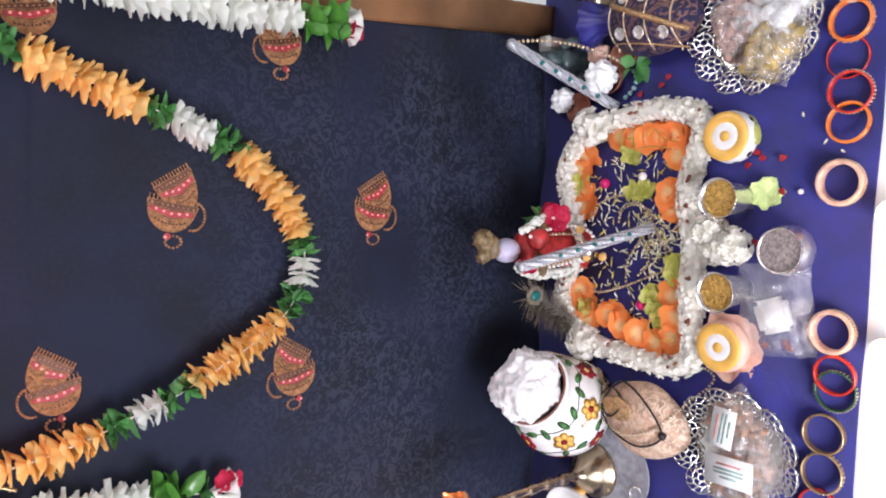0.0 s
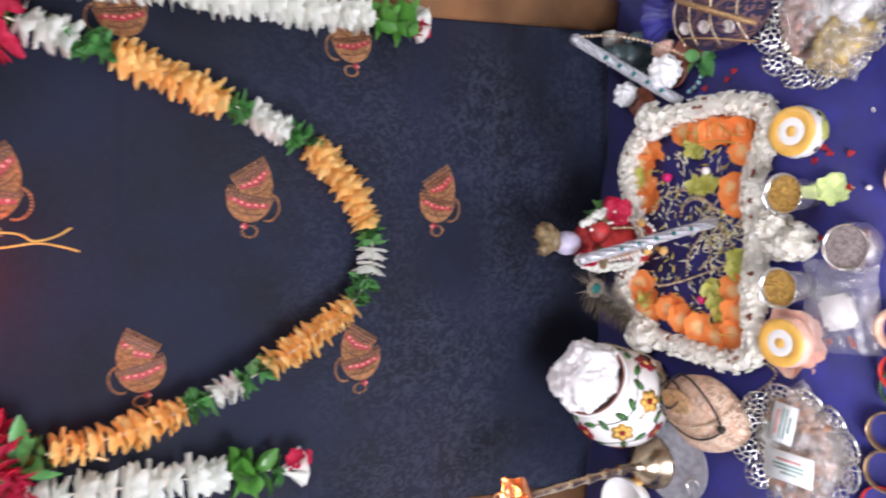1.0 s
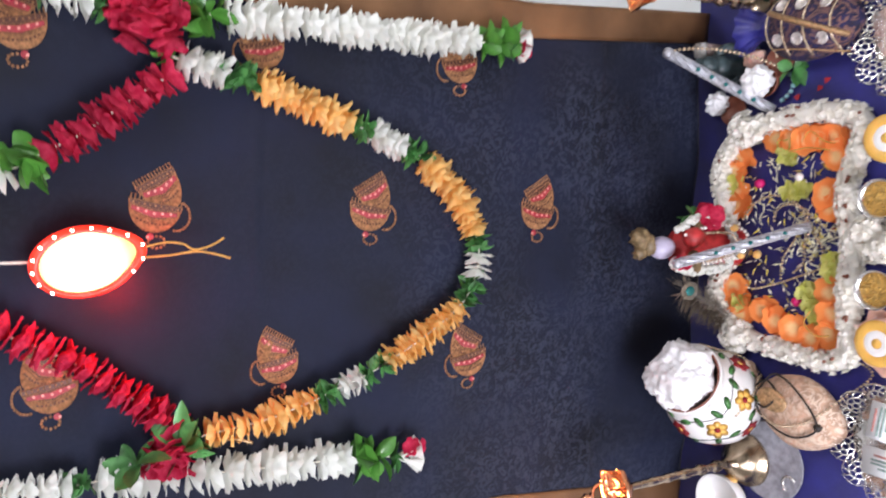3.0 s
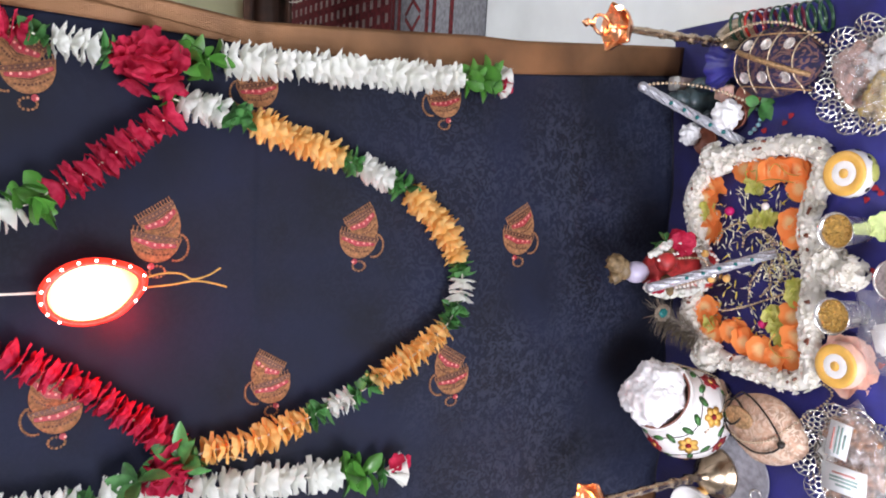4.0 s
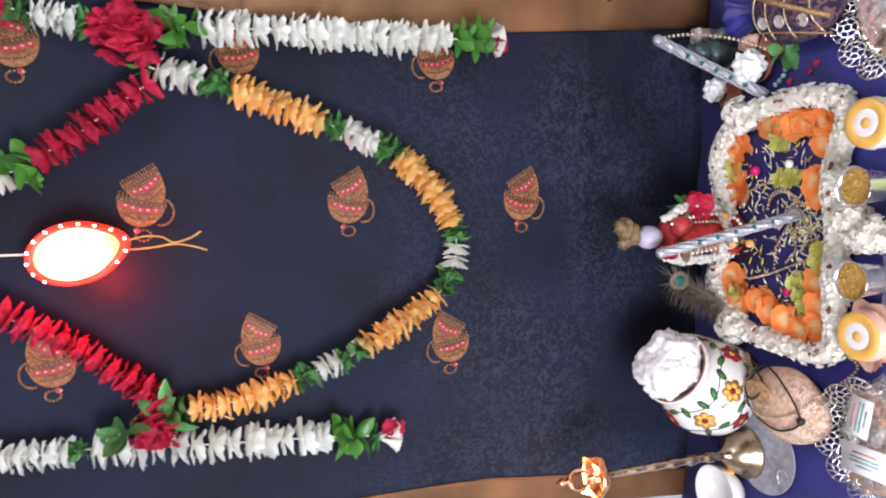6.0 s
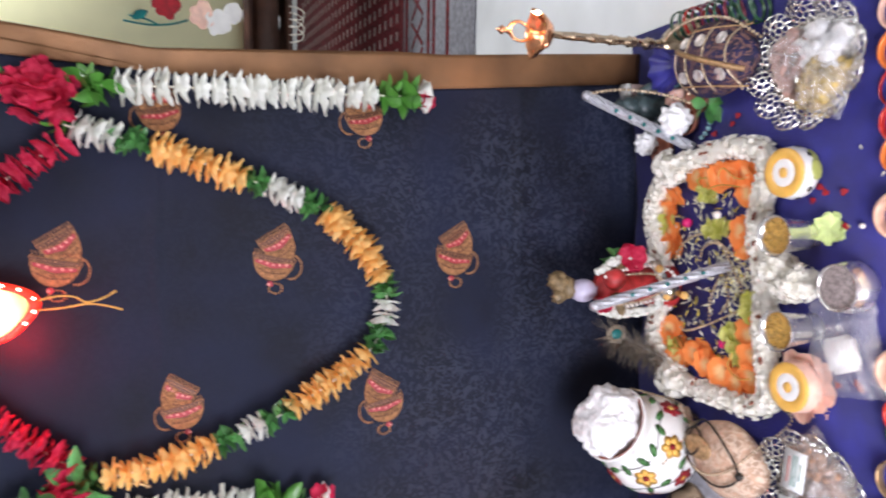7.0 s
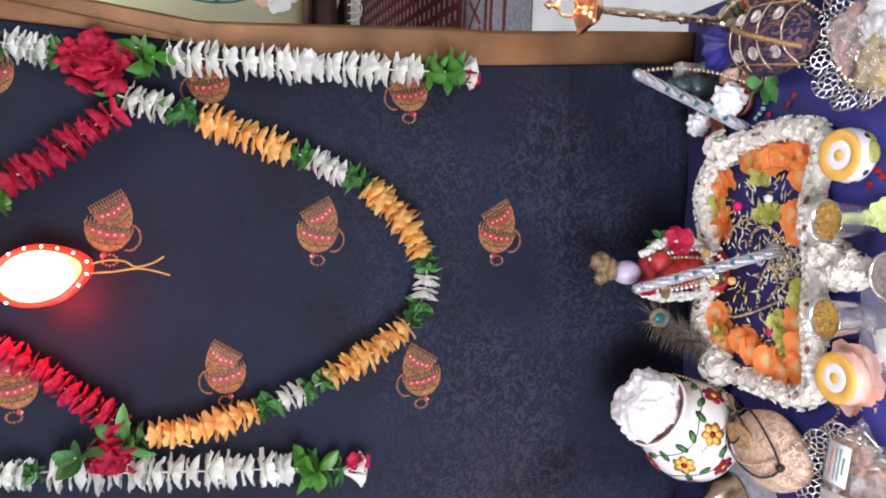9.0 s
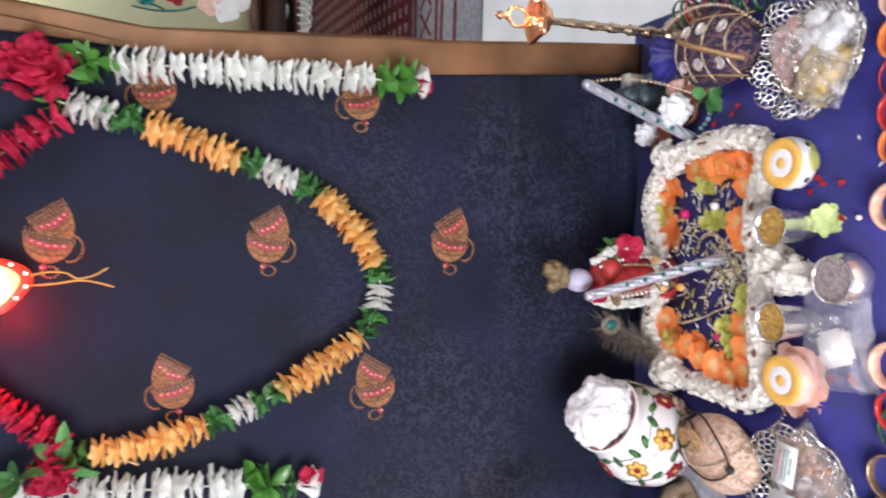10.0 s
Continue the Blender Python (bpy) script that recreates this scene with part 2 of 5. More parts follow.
DOT = mat("black_paint", (0.02, 0.02, 0.02), 0.4)
OLIVE = mat("olive_paint", (0.42, 0.45, 0.12), 0.4, coat=0.2)
PINK = mat("pink_wax", (0.9, 0.56, 0.45), 0.4, var=0.15, sss=0.2)
FILM = film("clear_film")
PAPER = mat("label_paper", (0.8, 0.82, 0.82), 0.6, var=0.04)
PRINT = mat("label_print", (0.3, 0.42, 0.38), 0.6)
PRINT_RED = mat("label_print_red", (0.55, 0.25, 0.22), 0.6)
ALMOND = mat("dry_fruit", (0.42, 0.22, 0.12), 0.55, var=0.35, scale=70, bump=0.5)
CASHEW = mat("cashew", (0.5, 0.3, 0.25), 0.5, var=0.2, scale=60)
RAISIN = mat("golden_fruit", (0.5, 0.36, 0.12), 0.35, var=0.4, scale=50, coat=0.3)
PLUME = mat("plume_brown", (0.2, 0.16, 0.11), 0.6, var=0.4, scale=90, sheen=0.3)
TEAL = mat("feather_eye", (0.01, 0.16, 0.16), 0.35, 0.3)
SKIN = mat("statue_pale", (0.52, 0.48, 0.62), 0.35, var=0.1)
ROBE = mat("statue_robe", (0.42, 0.03, 0.03), 0.5, var=0.35, scale=60)
CROWN = mat("statue_crown", (0.2, 0.14, 0.07), 0.5, var=0.4, scale=90)
STONE_TEAL = mat("figure_teal", (0.05, 0.075, 0.08), 0.35, var=0.5, scale=60)
AQUA = mat("aqua_bead", (0.3, 0.55, 0.6), 0.3)
RED_GLASS = mat("red_shade", (0.85, 0.03, 0.015), 0.3, emit=1.7, var=0.1)
GLOW = mat("lit_diffuser", (1.0, 0.8, 0.42), 0.5, emit=4.0, var=0.04)
nt_ = GLOW.node_tree
b_, tc_, ln_, rp_ = nt_.nodes["Principled BSDF"], nt_.nodes.new("ShaderNodeTexCoord"), nt_.nodes.new("ShaderNodeVectorMath"), nt_.nodes.new("ShaderNodeValToRGB")
ln_.operation = "LENGTH"
nt_.links.new(tc_.outputs["Object"], ln_.inputs[0])
mr_ = nt_.nodes.new("ShaderNodeMapRange")
mr_.inputs["From Min"].default_value, mr_.inputs["From Max"].default_value = 0.043, 0.07
nt_.links.new(ln_.outputs["Value"], mr_.inputs["Value"])
rp_.color_ramp.elements[0].color, rp_.color_ramp.elements[1].color = (1.0, 0.78, 0.45, 1), (0.9, 0.12, 0.012, 1)
nt_.links.new(mr_.outputs["Result"], rp_.inputs["Fac"])
nt_.links.new(rp_.outputs["Color"], b_.inputs["Emission Color"])
LED = mat("lit_led", (1.0, 0.75, 0.65), 0.3, emit=9.0, var=0.02)
FLAME = mat("flame", (1.0, 0.72, 0.42), 0.5, emit=30.0, var=0.02)
WAX = mat("wax", (0.85, 0.8, 0.72), 0.4, var=0.05, sss=0.3)
YELLOW_BOARD = mat("yellow_board", (0.93, 0.9, 0.56), 0.6, var=0.04, scale=5)
DARK_WOOD = mat("dark_wood", (0.07, 0.03, 0.018), 0.4, var=0.4, scale=12, coat=0.2)
MAROON = mat("maroon_wool", (0.16, 0.02, 0.025), 0.9, var=0.5, scale=60, bump=0.6)
RUG_GREY = mat("grey_wool", (0.27, 0.27, 0.3), 0.9, var=0.25, scale=60, bump=0.6)
RUG_PALE = mat("pale_wool", (0.4, 0.3, 0.28), 0.9, var=0.25, scale=60, bump=0.6)
CLEAR = mat("clear_plastic", (0.85, 0.9, 0.95), 0.08, var=0.03, trans=0.85)
BANGLE = {n: mat("bangle_" + n, c, r, mt, 0.25, 60, 0.2, rnd=0.0, coat=0.4) for n, c, r, mt in (
    ("cream", (0.78, 0.48, 0.36), 0.35, 0.1), ("orange", (0.8, 0.2, 0.03), 0.3, 0.1), ("red", (0.5, 0.03, 0.02), 0.25, 0.1),
    ("green", (0.03, 0.09, 0.05), 0.25, 0.2), ("gold", (0.5, 0.33, 0.16), 0.3, 0.7), ("plum", (0.2, 0.03, 0.06), 0.25, 0.2))}


# ---- builders ----
def done(bm, name, material, smooth=True):
    me = bpy.data.meshes.new(name)
    bmesh.ops.recalc_face_normals(bm, faces=bm.faces[:])
    bm.to_mesh(me)
    bm.free()
    for m in (material if isinstance(material, (list, tuple)) else [material]):
        me.materials.append(m)
    if smooth:
        me.polygons.foreach_set("use_smooth", [True] * len(me.polygons))
    return me


def thing(name, loc, label, category, group="", rot=(0, 0, 0), kind=""):
    ob = new(name)
    ob.empty_display_size = 0.02
    ob.matrix_basis = pose(*loc, *rot)
    return tagged(ob, label, category, group, kind)


def part(name, bm, material, parent, label="", at=None, smooth=True):
    me = bm if isinstance(bm, bpy.types.Mesh) else done(bm, name, material, smooth)
    ob = new(name, me)
    ob.parent = parent
    if at is not None:
        ob.matrix_basis = at
    if label:
        ob["label"] = label
    return ob


def solid(name, bm, material, at, label, category, group="", kind="", smooth=True):
    me = bm if isinstance(bm, bpy.types.Mesh) else done(bm, name, material, smooth)
    ob = new(name, me)
    ob.matrix_basis = at
    return tagged(ob, label, category, group, kind)


def lathe(profile, seg=32, bm=None, m=Matrix(), wob=0.0):
    bm = bm or bmesh.new()
    rings = []
    for r, z in profile:
        if r < 1e-5:
            rings.append([bm.verts.new(m @ Vector((0, 0, z)))])
        else:
            rings.append([bm.verts.new(m @ Vector((r * (1 + wob * math.sin(3 * a + 9 * z)) * math.cos(a), r * math.sin(a), z)))
                          for a in (math.tau * i / seg for i in range(seg))])
    for a, b in zip(rings, rings[1:]):
        for i in range(seg):
            j = (i + 1) % seg
            q = [a[i % len(a)], a[j % len(a)], b[j % len(b)], b[i % len(b)]]
            q = list(dict.fromkeys(q))
            if len(q) > 2:
                bm.faces.new(q)
    return bm


def curve(pts, n, closed=False):
    """n points on a smooth curve through pts."""
    p = [Vector(a) for a in pts]
    k = len(p)
    spans = k if closed else k - 1
    out = []
    for i in range(n):
        u = i / n * spans if closed else i / (n - 1) * spans
        s = min(int(u), spans - 1)
        f = u - s
        g = (lambda q: p[q % k]) if closed else (lambda q: p[max(0, min(k - 1, q))])
        a, b, c, d = g(s - 1), g(s), g(s + 1), g(s + 2)
        out.append(0.5 * (2 * b + (c - a) * f + (2 * a - 5 * b + 4 * c - d) * f * f + (3 * b - a - 3 * c + d) * f ** 3))
    return out


def tube(pts, r, seg=8, closed=False, bm=None):
    bm = bm or bmesh.new()
    n = len(pts)
    rings = []
    side = None
    for i, p in enumerate(pts):
        a, b = pts[(i - 1) % n if closed else max(0, i - 1)], pts[(i + 1) % n if closed else min(n - 1, i + 1)]
        t = (b - a).normalized()
        if side is None:
            side = t.orthogonal().normalized()
        side = (side - t * side.dot(t)).normalized()
        up = t.cross(side)
        rad = r(i / max(1, n - 1)) if callable(r) else r
        rings.append([bm.verts.new(p + rad * (math.cos(x) * side + math.sin(x) * up)) for x in (math.tau * k / seg for k in range(seg))])
    for i in range(n if closed else n - 1):
        a, b = rings[i], rings[(i + 1) % n]
        for k in range(seg):
            bm.faces.new((a[k], a[(k + 1) % seg], b[(k + 1) % seg], b[k]))
    if not closed:
        bm.faces.new(rings[0])
        bm.faces.new(rings[-1])
    return bm


def ball(r, bm=None, at=(0, 0, 0), sub=2, lump=0.0, freq=30.0, squash=(1, 1, 1)):
    bm = bm or bmesh.new()
    res = bmesh.ops.create_icosphere(bm, subdivisions=sub, radius=1)
    o = Vector(at)
    for v in res["verts"]:
        d = v.co.copy()
        k = r * (1 + lump * noise.fractal(d * freq * 0.05 + o * 37, 1.0, 2.0, 3)) if lump else r
        v.co = o + Vector((d.x * squash[0], d.y * squash[1], d.z * squash[2])) * k
    return bm


def beads(pts, r, bm=None, sub=1):
    bm = bm or bmesh.new()
    for p in pts:
        ball(r, bm, p, sub)
    return bm


def strung(pts, r, sub=1):
    """Beads side by side along a smooth line through pts."""
    fine = curve(pts, 400)
    out, gone = [fine[0]], 0
    for a, b in zip(fine, fine[1:]):
        gone += (b - a).length
        if gone >= 2.15 * r:
            out.append(b)
            gone = 0
    return beads(out, r, None, sub)


def block(w, d, h, bevel=0.004, bm=None, m=Matrix()):
    bm = bm or bmesh.new()
    res = bmesh.ops.create_cube(bm, size=1)
    for v in res["verts"]:
        v.co = m @ Vector((v.co.x * w, v.co.y * d, v.co.z * h))
    if bevel:
        edges = list({e for v in res["verts"] for e in v.link_edges})
        bmesh.ops.bevel(bm, geom=edges, offset=bevel, segments=2, affect="EDGES")
    return bm


def ruffle(r, lobes, seed, layers=3, thick=0.012, deep=0.2, cone=0.0, bell=0.0):
    """A flower head like a ruffled disc across its string."""
    rnd = random.Random(seed)
    bm = bmesh.new()
    seg = lobes * 3
    for la in range(layers):
        z0 = (la - (layers - 1) / 2) * thick / max(1, layers - 1)
        ph = rnd.random() * 6
        c = bm.verts.new((0, 0, z0 * 0.4 - 0.5 * bell * r))
        prev = None
        lob = [rnd.uniform(0.76, 1.1) for _ in range(lobes)]
        for ring, f in enumerate((0.5, 0.85, 1.0)):
            row = []
            for i in range(seg):
                a = math.tau * i / seg + ph
                k = lob[i // 3] if f > 0.6 else 1
                dent = 1 - (deep if i % 3 == 0 and f > 0.6 else 0)
                rr = r * f * k * dent
                z = z0 * (0.6 + f) + bell * r * (f ** 1.5 - 0.5) + cone * (la - (layers - 1) / 2) / max(1, (layers - 1) / 2) * r * f * f + (rnd.uniform(-1, 1) * 0.09 + 0.07 * math.sin(3 * a + ph)) * r * f
                row.append(bm.verts.new((rr * math.cos(a), rr * math.sin(a), z)))
            for i in range(seg):
                j = (i + 1) % seg
                if prev:
                    bm.faces.new((prev[i], prev[j], row[j], row[i]))
                else:
                    bm.faces.new((c, row[i], row[j]))
            prev = row
    return bm


def blade(length, width, bm=None, m=Matrix(), bend=0.25, n=5):
    """One leaf, folded along its rib."""
    bm = bm or bmesh.new()
    rows = []
    for i in range(n + 1):
        f = i / n
        w = width * (math.sin(math.pi * min(1, f * 0.92 + 0.06)) ** 0.8) * 0.5
        z = -bend * length * f * f
        rows.append([bm.verts.new(m @ Vector((f * length, s * w, z + abs(s) * w * 0.45))) for s in (-1, 0, 1)])
    for a, b in zip(rows, rows[1:]):
        for k in (0, 1):
            bm.faces.new((a[k], a[k + 1], b[k + 1], b[k]))
    return bm


def leaf_bunch(r, count, seed, width=0.5):
    rnd = random.Random(seed)
    bm = bmesh.new()
    for i in range(count):
        m = pose(0, 0, rnd.uniform(-0.01, 0.01), 0, 0, 360 * i / count + rnd.uniform(-20, 20)) @ pose(0, 0, 0, rnd.uniform(-50, 50), rnd.uniform(-45, 45), 0)
        blade(r * rnd.uniform(0.8, 1.15), r * width * rnd.uniform(0.8, 1.2), bm, m, rnd.uniform(-0.2, 0.35))
    return bm


FLOWERS = {}
for kind_, r_, lob_, lay_, th_, mt_, bell_ in (("orange", 0.032, 8, 2, 0.008, ORANGE, 0.36), ("white", 0.031, 8, 2, 0.008, IVORY, 0.36),
                                               ("red", 0.032, 6, 3, 0.014, CRIMSON, 0.1), ("tall_white", 0.036, 8, 2, 0.009, IVORY, 0.33)):
    FLOWERS[kind_] = [done(ruffle(r_, lob_, 11 * k_ + lob_, lay_, th_, 0.3, 0.35 if kind_ == "red" else 0.12, bell_), kind_ + "_flower", mt_) for k_ in range(6)]
FLOWERS["green"] = [done(leaf_bunch(0.033, 13, 40 + k_, 0.55), "green_leaf_bunch", LEAF) for k_ in range(4)]
FLOWERS["pale_leaf"] = [done(leaf_bunch(0.034, 9, 70 + k_, 0.45), "pale_leaf_bunch", LEAF_LIGHT) for k_ in range(2)]
FLOWERS["big_leaf"] = [done(leaf_bunch(0.052, 8, 60 + k_, 0.72), "big_leaf_bunch", LEAF_LIGHT) for k_ in range(3)]
PITCH = {"orange": 0.0245, "white": 0.022, "red": 0.032, "tall_white": 0.0325, "green": 0.024, "big_leaf": 0.035, "pale_leaf": 0.024}
PIECE = {"orange": "orange_flower", "white": "white_flower", "red": "red_flower", "tall_white": "white_flower", "green": "leaf_sprig", "big_leaf": "leaf_sprig", "pale_leaf": "leaf_sprig"}


def garland(name, label, pts, segs, seed):
    """A strung garland. segs: flower kind and the place on pts (in points) where its stretch ends."""
    rnd = random.Random(seed)
    g = thing(name, pts[0], label, "garland", "garlands on the drape")
    o = Vector(pts[0])
    n = 40 * (len(pts) - 1) + 1
    c = [p - o for p in curve(pts, n)]
    part("string", tube(c[::8], 0.0018, 5), THREAD, g)
    u0 = 0
    for kind, u1 in segs:
        a, b = round(u0 * 40), round(u1 * 40)
        run = [0]
        for i in range(a, b):
            run.append(run[-1] + (c[i + 1] - c[i]).length)
        count = max(1, round(run[-1] / PITCH[kind]))
        for k in range(count):
            want = (k + 0.5) / count * run[-1]
            i = a + max(j for j in range(len(run)) if run[j] <= want)
            i = min(i, n - 2)
            t = (c[i + 1] - c[i]).normalized()
            q = t.to_track_quat("Z", "Y").to_matrix().to_4x4()
            s = rnd.uniform(0.88, 1.1)
            m = Matrix.Translation(c[i]) @ q @ pose(0, 0, 0, rnd.uniform(-10, 10), rnd.uniform(-10, 10), rnd.uniform(0, 360)) @ Matrix.Scale(s, 4)
            part(PIECE[kind], rnd.choice(FLOWERS[kind]), None, g, "", m)
        u0 = u1
    return g


# ---- room ----
def slab(name, w, d, h, loc, material, label, category):
    return solid(name, block(w, d, h, 0), material, pose(*loc), label, category, kind="structure", smooth=False)


slab("ground", 7.2, 9.6, 0.1, (0.4, 0.6, -0.05), MARBLE, "white marble floor, polished, with faint grey veins", "floor")
slab("wall_north", 7.2, 0.15, 3.0, (0.4, 5.4, 1.4), PLASTER, "plain off-white plastered wall", "wall")
slab("wall_south", 7.2, 0.15, 3.0, (0.4, -4.1, 1.4), PLASTER, "plain off-white plastered wall", "wall")
slab("wall_east", 0.15, 9.4, 3.0, (4.0, 0.6, 1.4), PLASTER, "plain off-white plastered wall", "wall")
slab("wall_west", 0.15, 9.4, 3.0, (-3.2, 0.6, 1.4), PLASTER, "plain off-white plastered wall", "wall")
slab("ceiling", 7.2, 9.6, 0.1, (0.4, 0.6, 2.95), PLASTER, "plain white ceiling", "ceiling")


# ---- the black drape with its border and woven earrings ----
def cloth_y(x, z):
    """Depth of the hanging cloth at x, z: soft folds, two pressed creases."""
    y = 0.014 * noise.noise(Vector((x * 2.6 + z, 0, z * 1.5 - 0.6 * x))) + 0.0085 * noise.noise(Vector((5 * x + 3 * z, 9, 1.2 * z - 2 * x))) + 0.0024 * noise.noise(Vector((x * 9 + 4 * z, 3, z * 5)))
    for zc in (0.325, 1.077):
        y -= (0.0026 + 0.001 * math.sin(7 * x)) * math.exp(-((z - zc - 0.005 * math.sin(3 * x) - 0.002 * math.sin(17 * x)) / 0.007) ** 2)
    low = max(0, 0.42 - z) / 0.42
    y += low * (0.009 * math.sin(15 * x + 3 * z + 2 * math.sin(4 * x)) + 0.006 * noise.noise(Vector((x * 12, 7, z * 4))))
    return y + 0.009


def sheet(left, right, z0, z1, nx, nz, off=0.0):
    """A hanging strip of cloth between two edges, given as x for each height."""
    bm = bmesh.new()
    g = []
    for j in range(nz + 1):
        z = z0 + (z1 - z0) * j / nz
        a, b = left(z), right(z)
        g.append([bm.verts.new((x, cloth_y(x, z) + off, z)) for x in (a + (b - a) * i / nx for i in range(nx + 1))])
    for j in range(nz):
        for i in range(nx):
            bm.faces.new((g[j][i], g[j][i + 1], g[j + 1][i + 1], g[j + 1][i]))
    return bm


def border_in(z):
    """Inner edge of the border beside the lamp; it swings out towards the floor."""
    return 0.423 + 0.043 * max(0, 1 - z / 0.55) ** 1.1 + 0.055 * max(0, z - 1.0)


def border_out(z):
    return 0.4975 + 0.037 * max(0, 1 - z / 0.5) - 0.06 * max(0, z - 0.6) + 0.17 * max(0, z - 1.08)


def far_in(z):
    return -0.54 - 0.065 * max(0, 1 - z / 0.55)


drape = thing("saree_drape", (0, 0, 0), "black silk saree hung flat with woven gold earrings and brown borders", "drape")
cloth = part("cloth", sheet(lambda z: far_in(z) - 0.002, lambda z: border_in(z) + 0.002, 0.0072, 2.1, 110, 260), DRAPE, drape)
part("border", sheet(border_in, border_out, 0.0072, 2.1, 8, 150, -0.0025), BORDER, drape, "brown and copper brocade border")
part("border", sheet(lambda z: far_in(z) - 0.072, far_in, 0.0072, 2.1, 8, 150, -0.0025), BORDER, drape, "brown and copper brocade border")
part("border_fold", sheet(lambda z: border_in(z) - 0.002, lambda z: border_in(z) + 0.001 + 0.09 * max(0, z - 1.04), 1.04, 2.1, 6, 60, -0.0052), BORDER, drape, "paler turned-over fold of the border")
for ob_ in drape.children:
    so_ = ob_.modifiers.new("thickness", "SOLIDIFY")
    so_.thickness, so_.offset = 0.0016, 1 if ob_.name.startswith("cloth") else -1


def flat(bm, outline, h, strip=False):
    """A thin raised patch in motif units; u runs down the cloth, v to the left."""
    s = 0.0005
    top = [bm.verts.new((-v * s, -h, -u * s)) for u, v in outline]
    low = [bm.verts.new((-v * s, 0.002, -u * s)) for u, v in outline]
    n = len(top)
    if strip:
        for i in range(n // 2 - 1):
            q = list(dict.fromkeys((top[i], top[i + 1], top[n - 2 - i], top[n - 1 - i])))
            bm.faces.new(q)
    else:
        bm.faces.new(top)
    for i in range(n):
        bm.faces.new((top[i], top[(i + 1) % n], low[(i + 1) % n], low[i]))


def dome_frame(p0, p1):
    a, b = Vector(p0), Vector(p1)
    e = b - a
    nrm = Vector((-e.y, e.x)).normalized()
    return a, e, nrm


def dome_pt(fr, depth, f, d):
    """Point at share f along the flat edge and share d of the dome's local depth."""
    a, e, nrm = fr
    hgt = depth * (1 - abs(2 * f - 1) ** 2.3) ** 0.6
    return a + e * f + nrm * hgt * d


def dome_band(bm, fr, depth, d0, d1, h, f0=0.06, f1=0.94, n=14):
    up = [dome_pt(fr, depth, f0 + (f1 - f0) * i / n, 0) + fr[2] * depth * d0 * (1 - 0.25 * abs(2 * i / n - 1)) for i in range(n + 1)]
    dn = [dome_pt(fr, depth, f0 + (f1 - f0) * i / n, 0) + fr[2] * depth * d1 * (1 - 0.3 * abs(2 * i / n - 1)) for i in range(n + 1)]
    flat(bm, up + dn[::-1], h, True)


def round_patch(c, r, n=8):
    return [(c[0] + r * math.cos(math.tau * i / n), c[1] + r * math.sin(math.tau * i / n)) for i in range(n)]


def make_motif():
    gold, red, dark, pink = bmesh.new(), bmesh.new(), bmesh.new(), bmesh.new()
    for p0, p1, depth, base in (((-68, -62), (52, -135), 122, 0.0012), ((-86, -32), (84, 4), 98, 0.0022)):
        fr = dome_frame(p0, p1)
        rim = [fr[0] + fr[1] * (i / 20) for i in range(21)]
        arc = [dome_pt(fr, depth, i / 20, 1) + fr[2] * 2 for i in range(20, -1, -1)]
        flat(gold, rim + arc, base, True)
        dome_band(dark, fr, depth, 0.03, 0.22, base + 0.0005, 0.03, 0.97)
        dome_band(red, fr, depth, 0.3, 0.52, base + 0.0006, 0.08, 0.92)
        dome_band(dark, fr, depth, 0.24, 0.275, base + 0.0005, 0.05, 0.95)
        dome_band(dark, fr, depth, 0.54, 0.575, base + 0.0005, 0.1, 0.9)
        dome_band(dark, fr, depth, 0.64, 0.665, base + 0.0005, 0.16, 0.84)
        for i in range(9):
            q = fr[0] + fr[1] * (0.22 + 0.07 * i) + fr[2] * depth * (0.73 - 0.006 * (i - 4) ** 2)
            flat(dark, round_patch(q, 4, 6), base + 0.0006)
        for i in range(5):
            q = fr[0] + fr[1] * (0.2 + 0.15 * i) + fr[2] * depth * (0.38 - 0.04 * abs(i - 2))
            flat(pink, round_patch(q, 5), base + 0.001)
        for i in range(9):
            q = fr[0] + fr[1] * (0.1 + 0.1 * i) + fr[2] * depth * 0.11
            flat(gold, round_patch(q, 4, 6), base + 0.0009)
        for i in range(13):
            q = fr[0] + fr[1] * ((i + 0.5) / 13)
            t = fr[1].normalized() * 2.6
            w = fr[2] * -15
            flat(gold, [q - t, q + t, q + t * 0.5 + w, q - t * 0.5 + w], 0.0012)
            flat(gold, round_patch(q + w, 3.6, 6), 0.0014)
    for i in range(13):
        a = math.radians(-55 + i * 13)
        flat(gold, round_patch((62 + 44 * math.cos(a), 32 + 50 * math.sin(a)), 5, 6), 0.0016)
    for i in range(12):
        a = math.tau * i / 12
        flat(gold, round_patch((-2 + 27 * math.cos(a), 118 + 20 * math.sin(a)), 5, 6), 0.0016)
    flat(red, round_patch((-22, 98), 12), 0.0026)
    flat(pink, round_patch((-30, 100), 5), 0.003)
    return [done(b, n, m, False) for b, n, m in ((gold, "motif", ZARI), (red, "red_band", ZARI_RED), (dark, "dark_band", ZARI_DARK), (pink, "pink_dot", ZARI_PINK))]


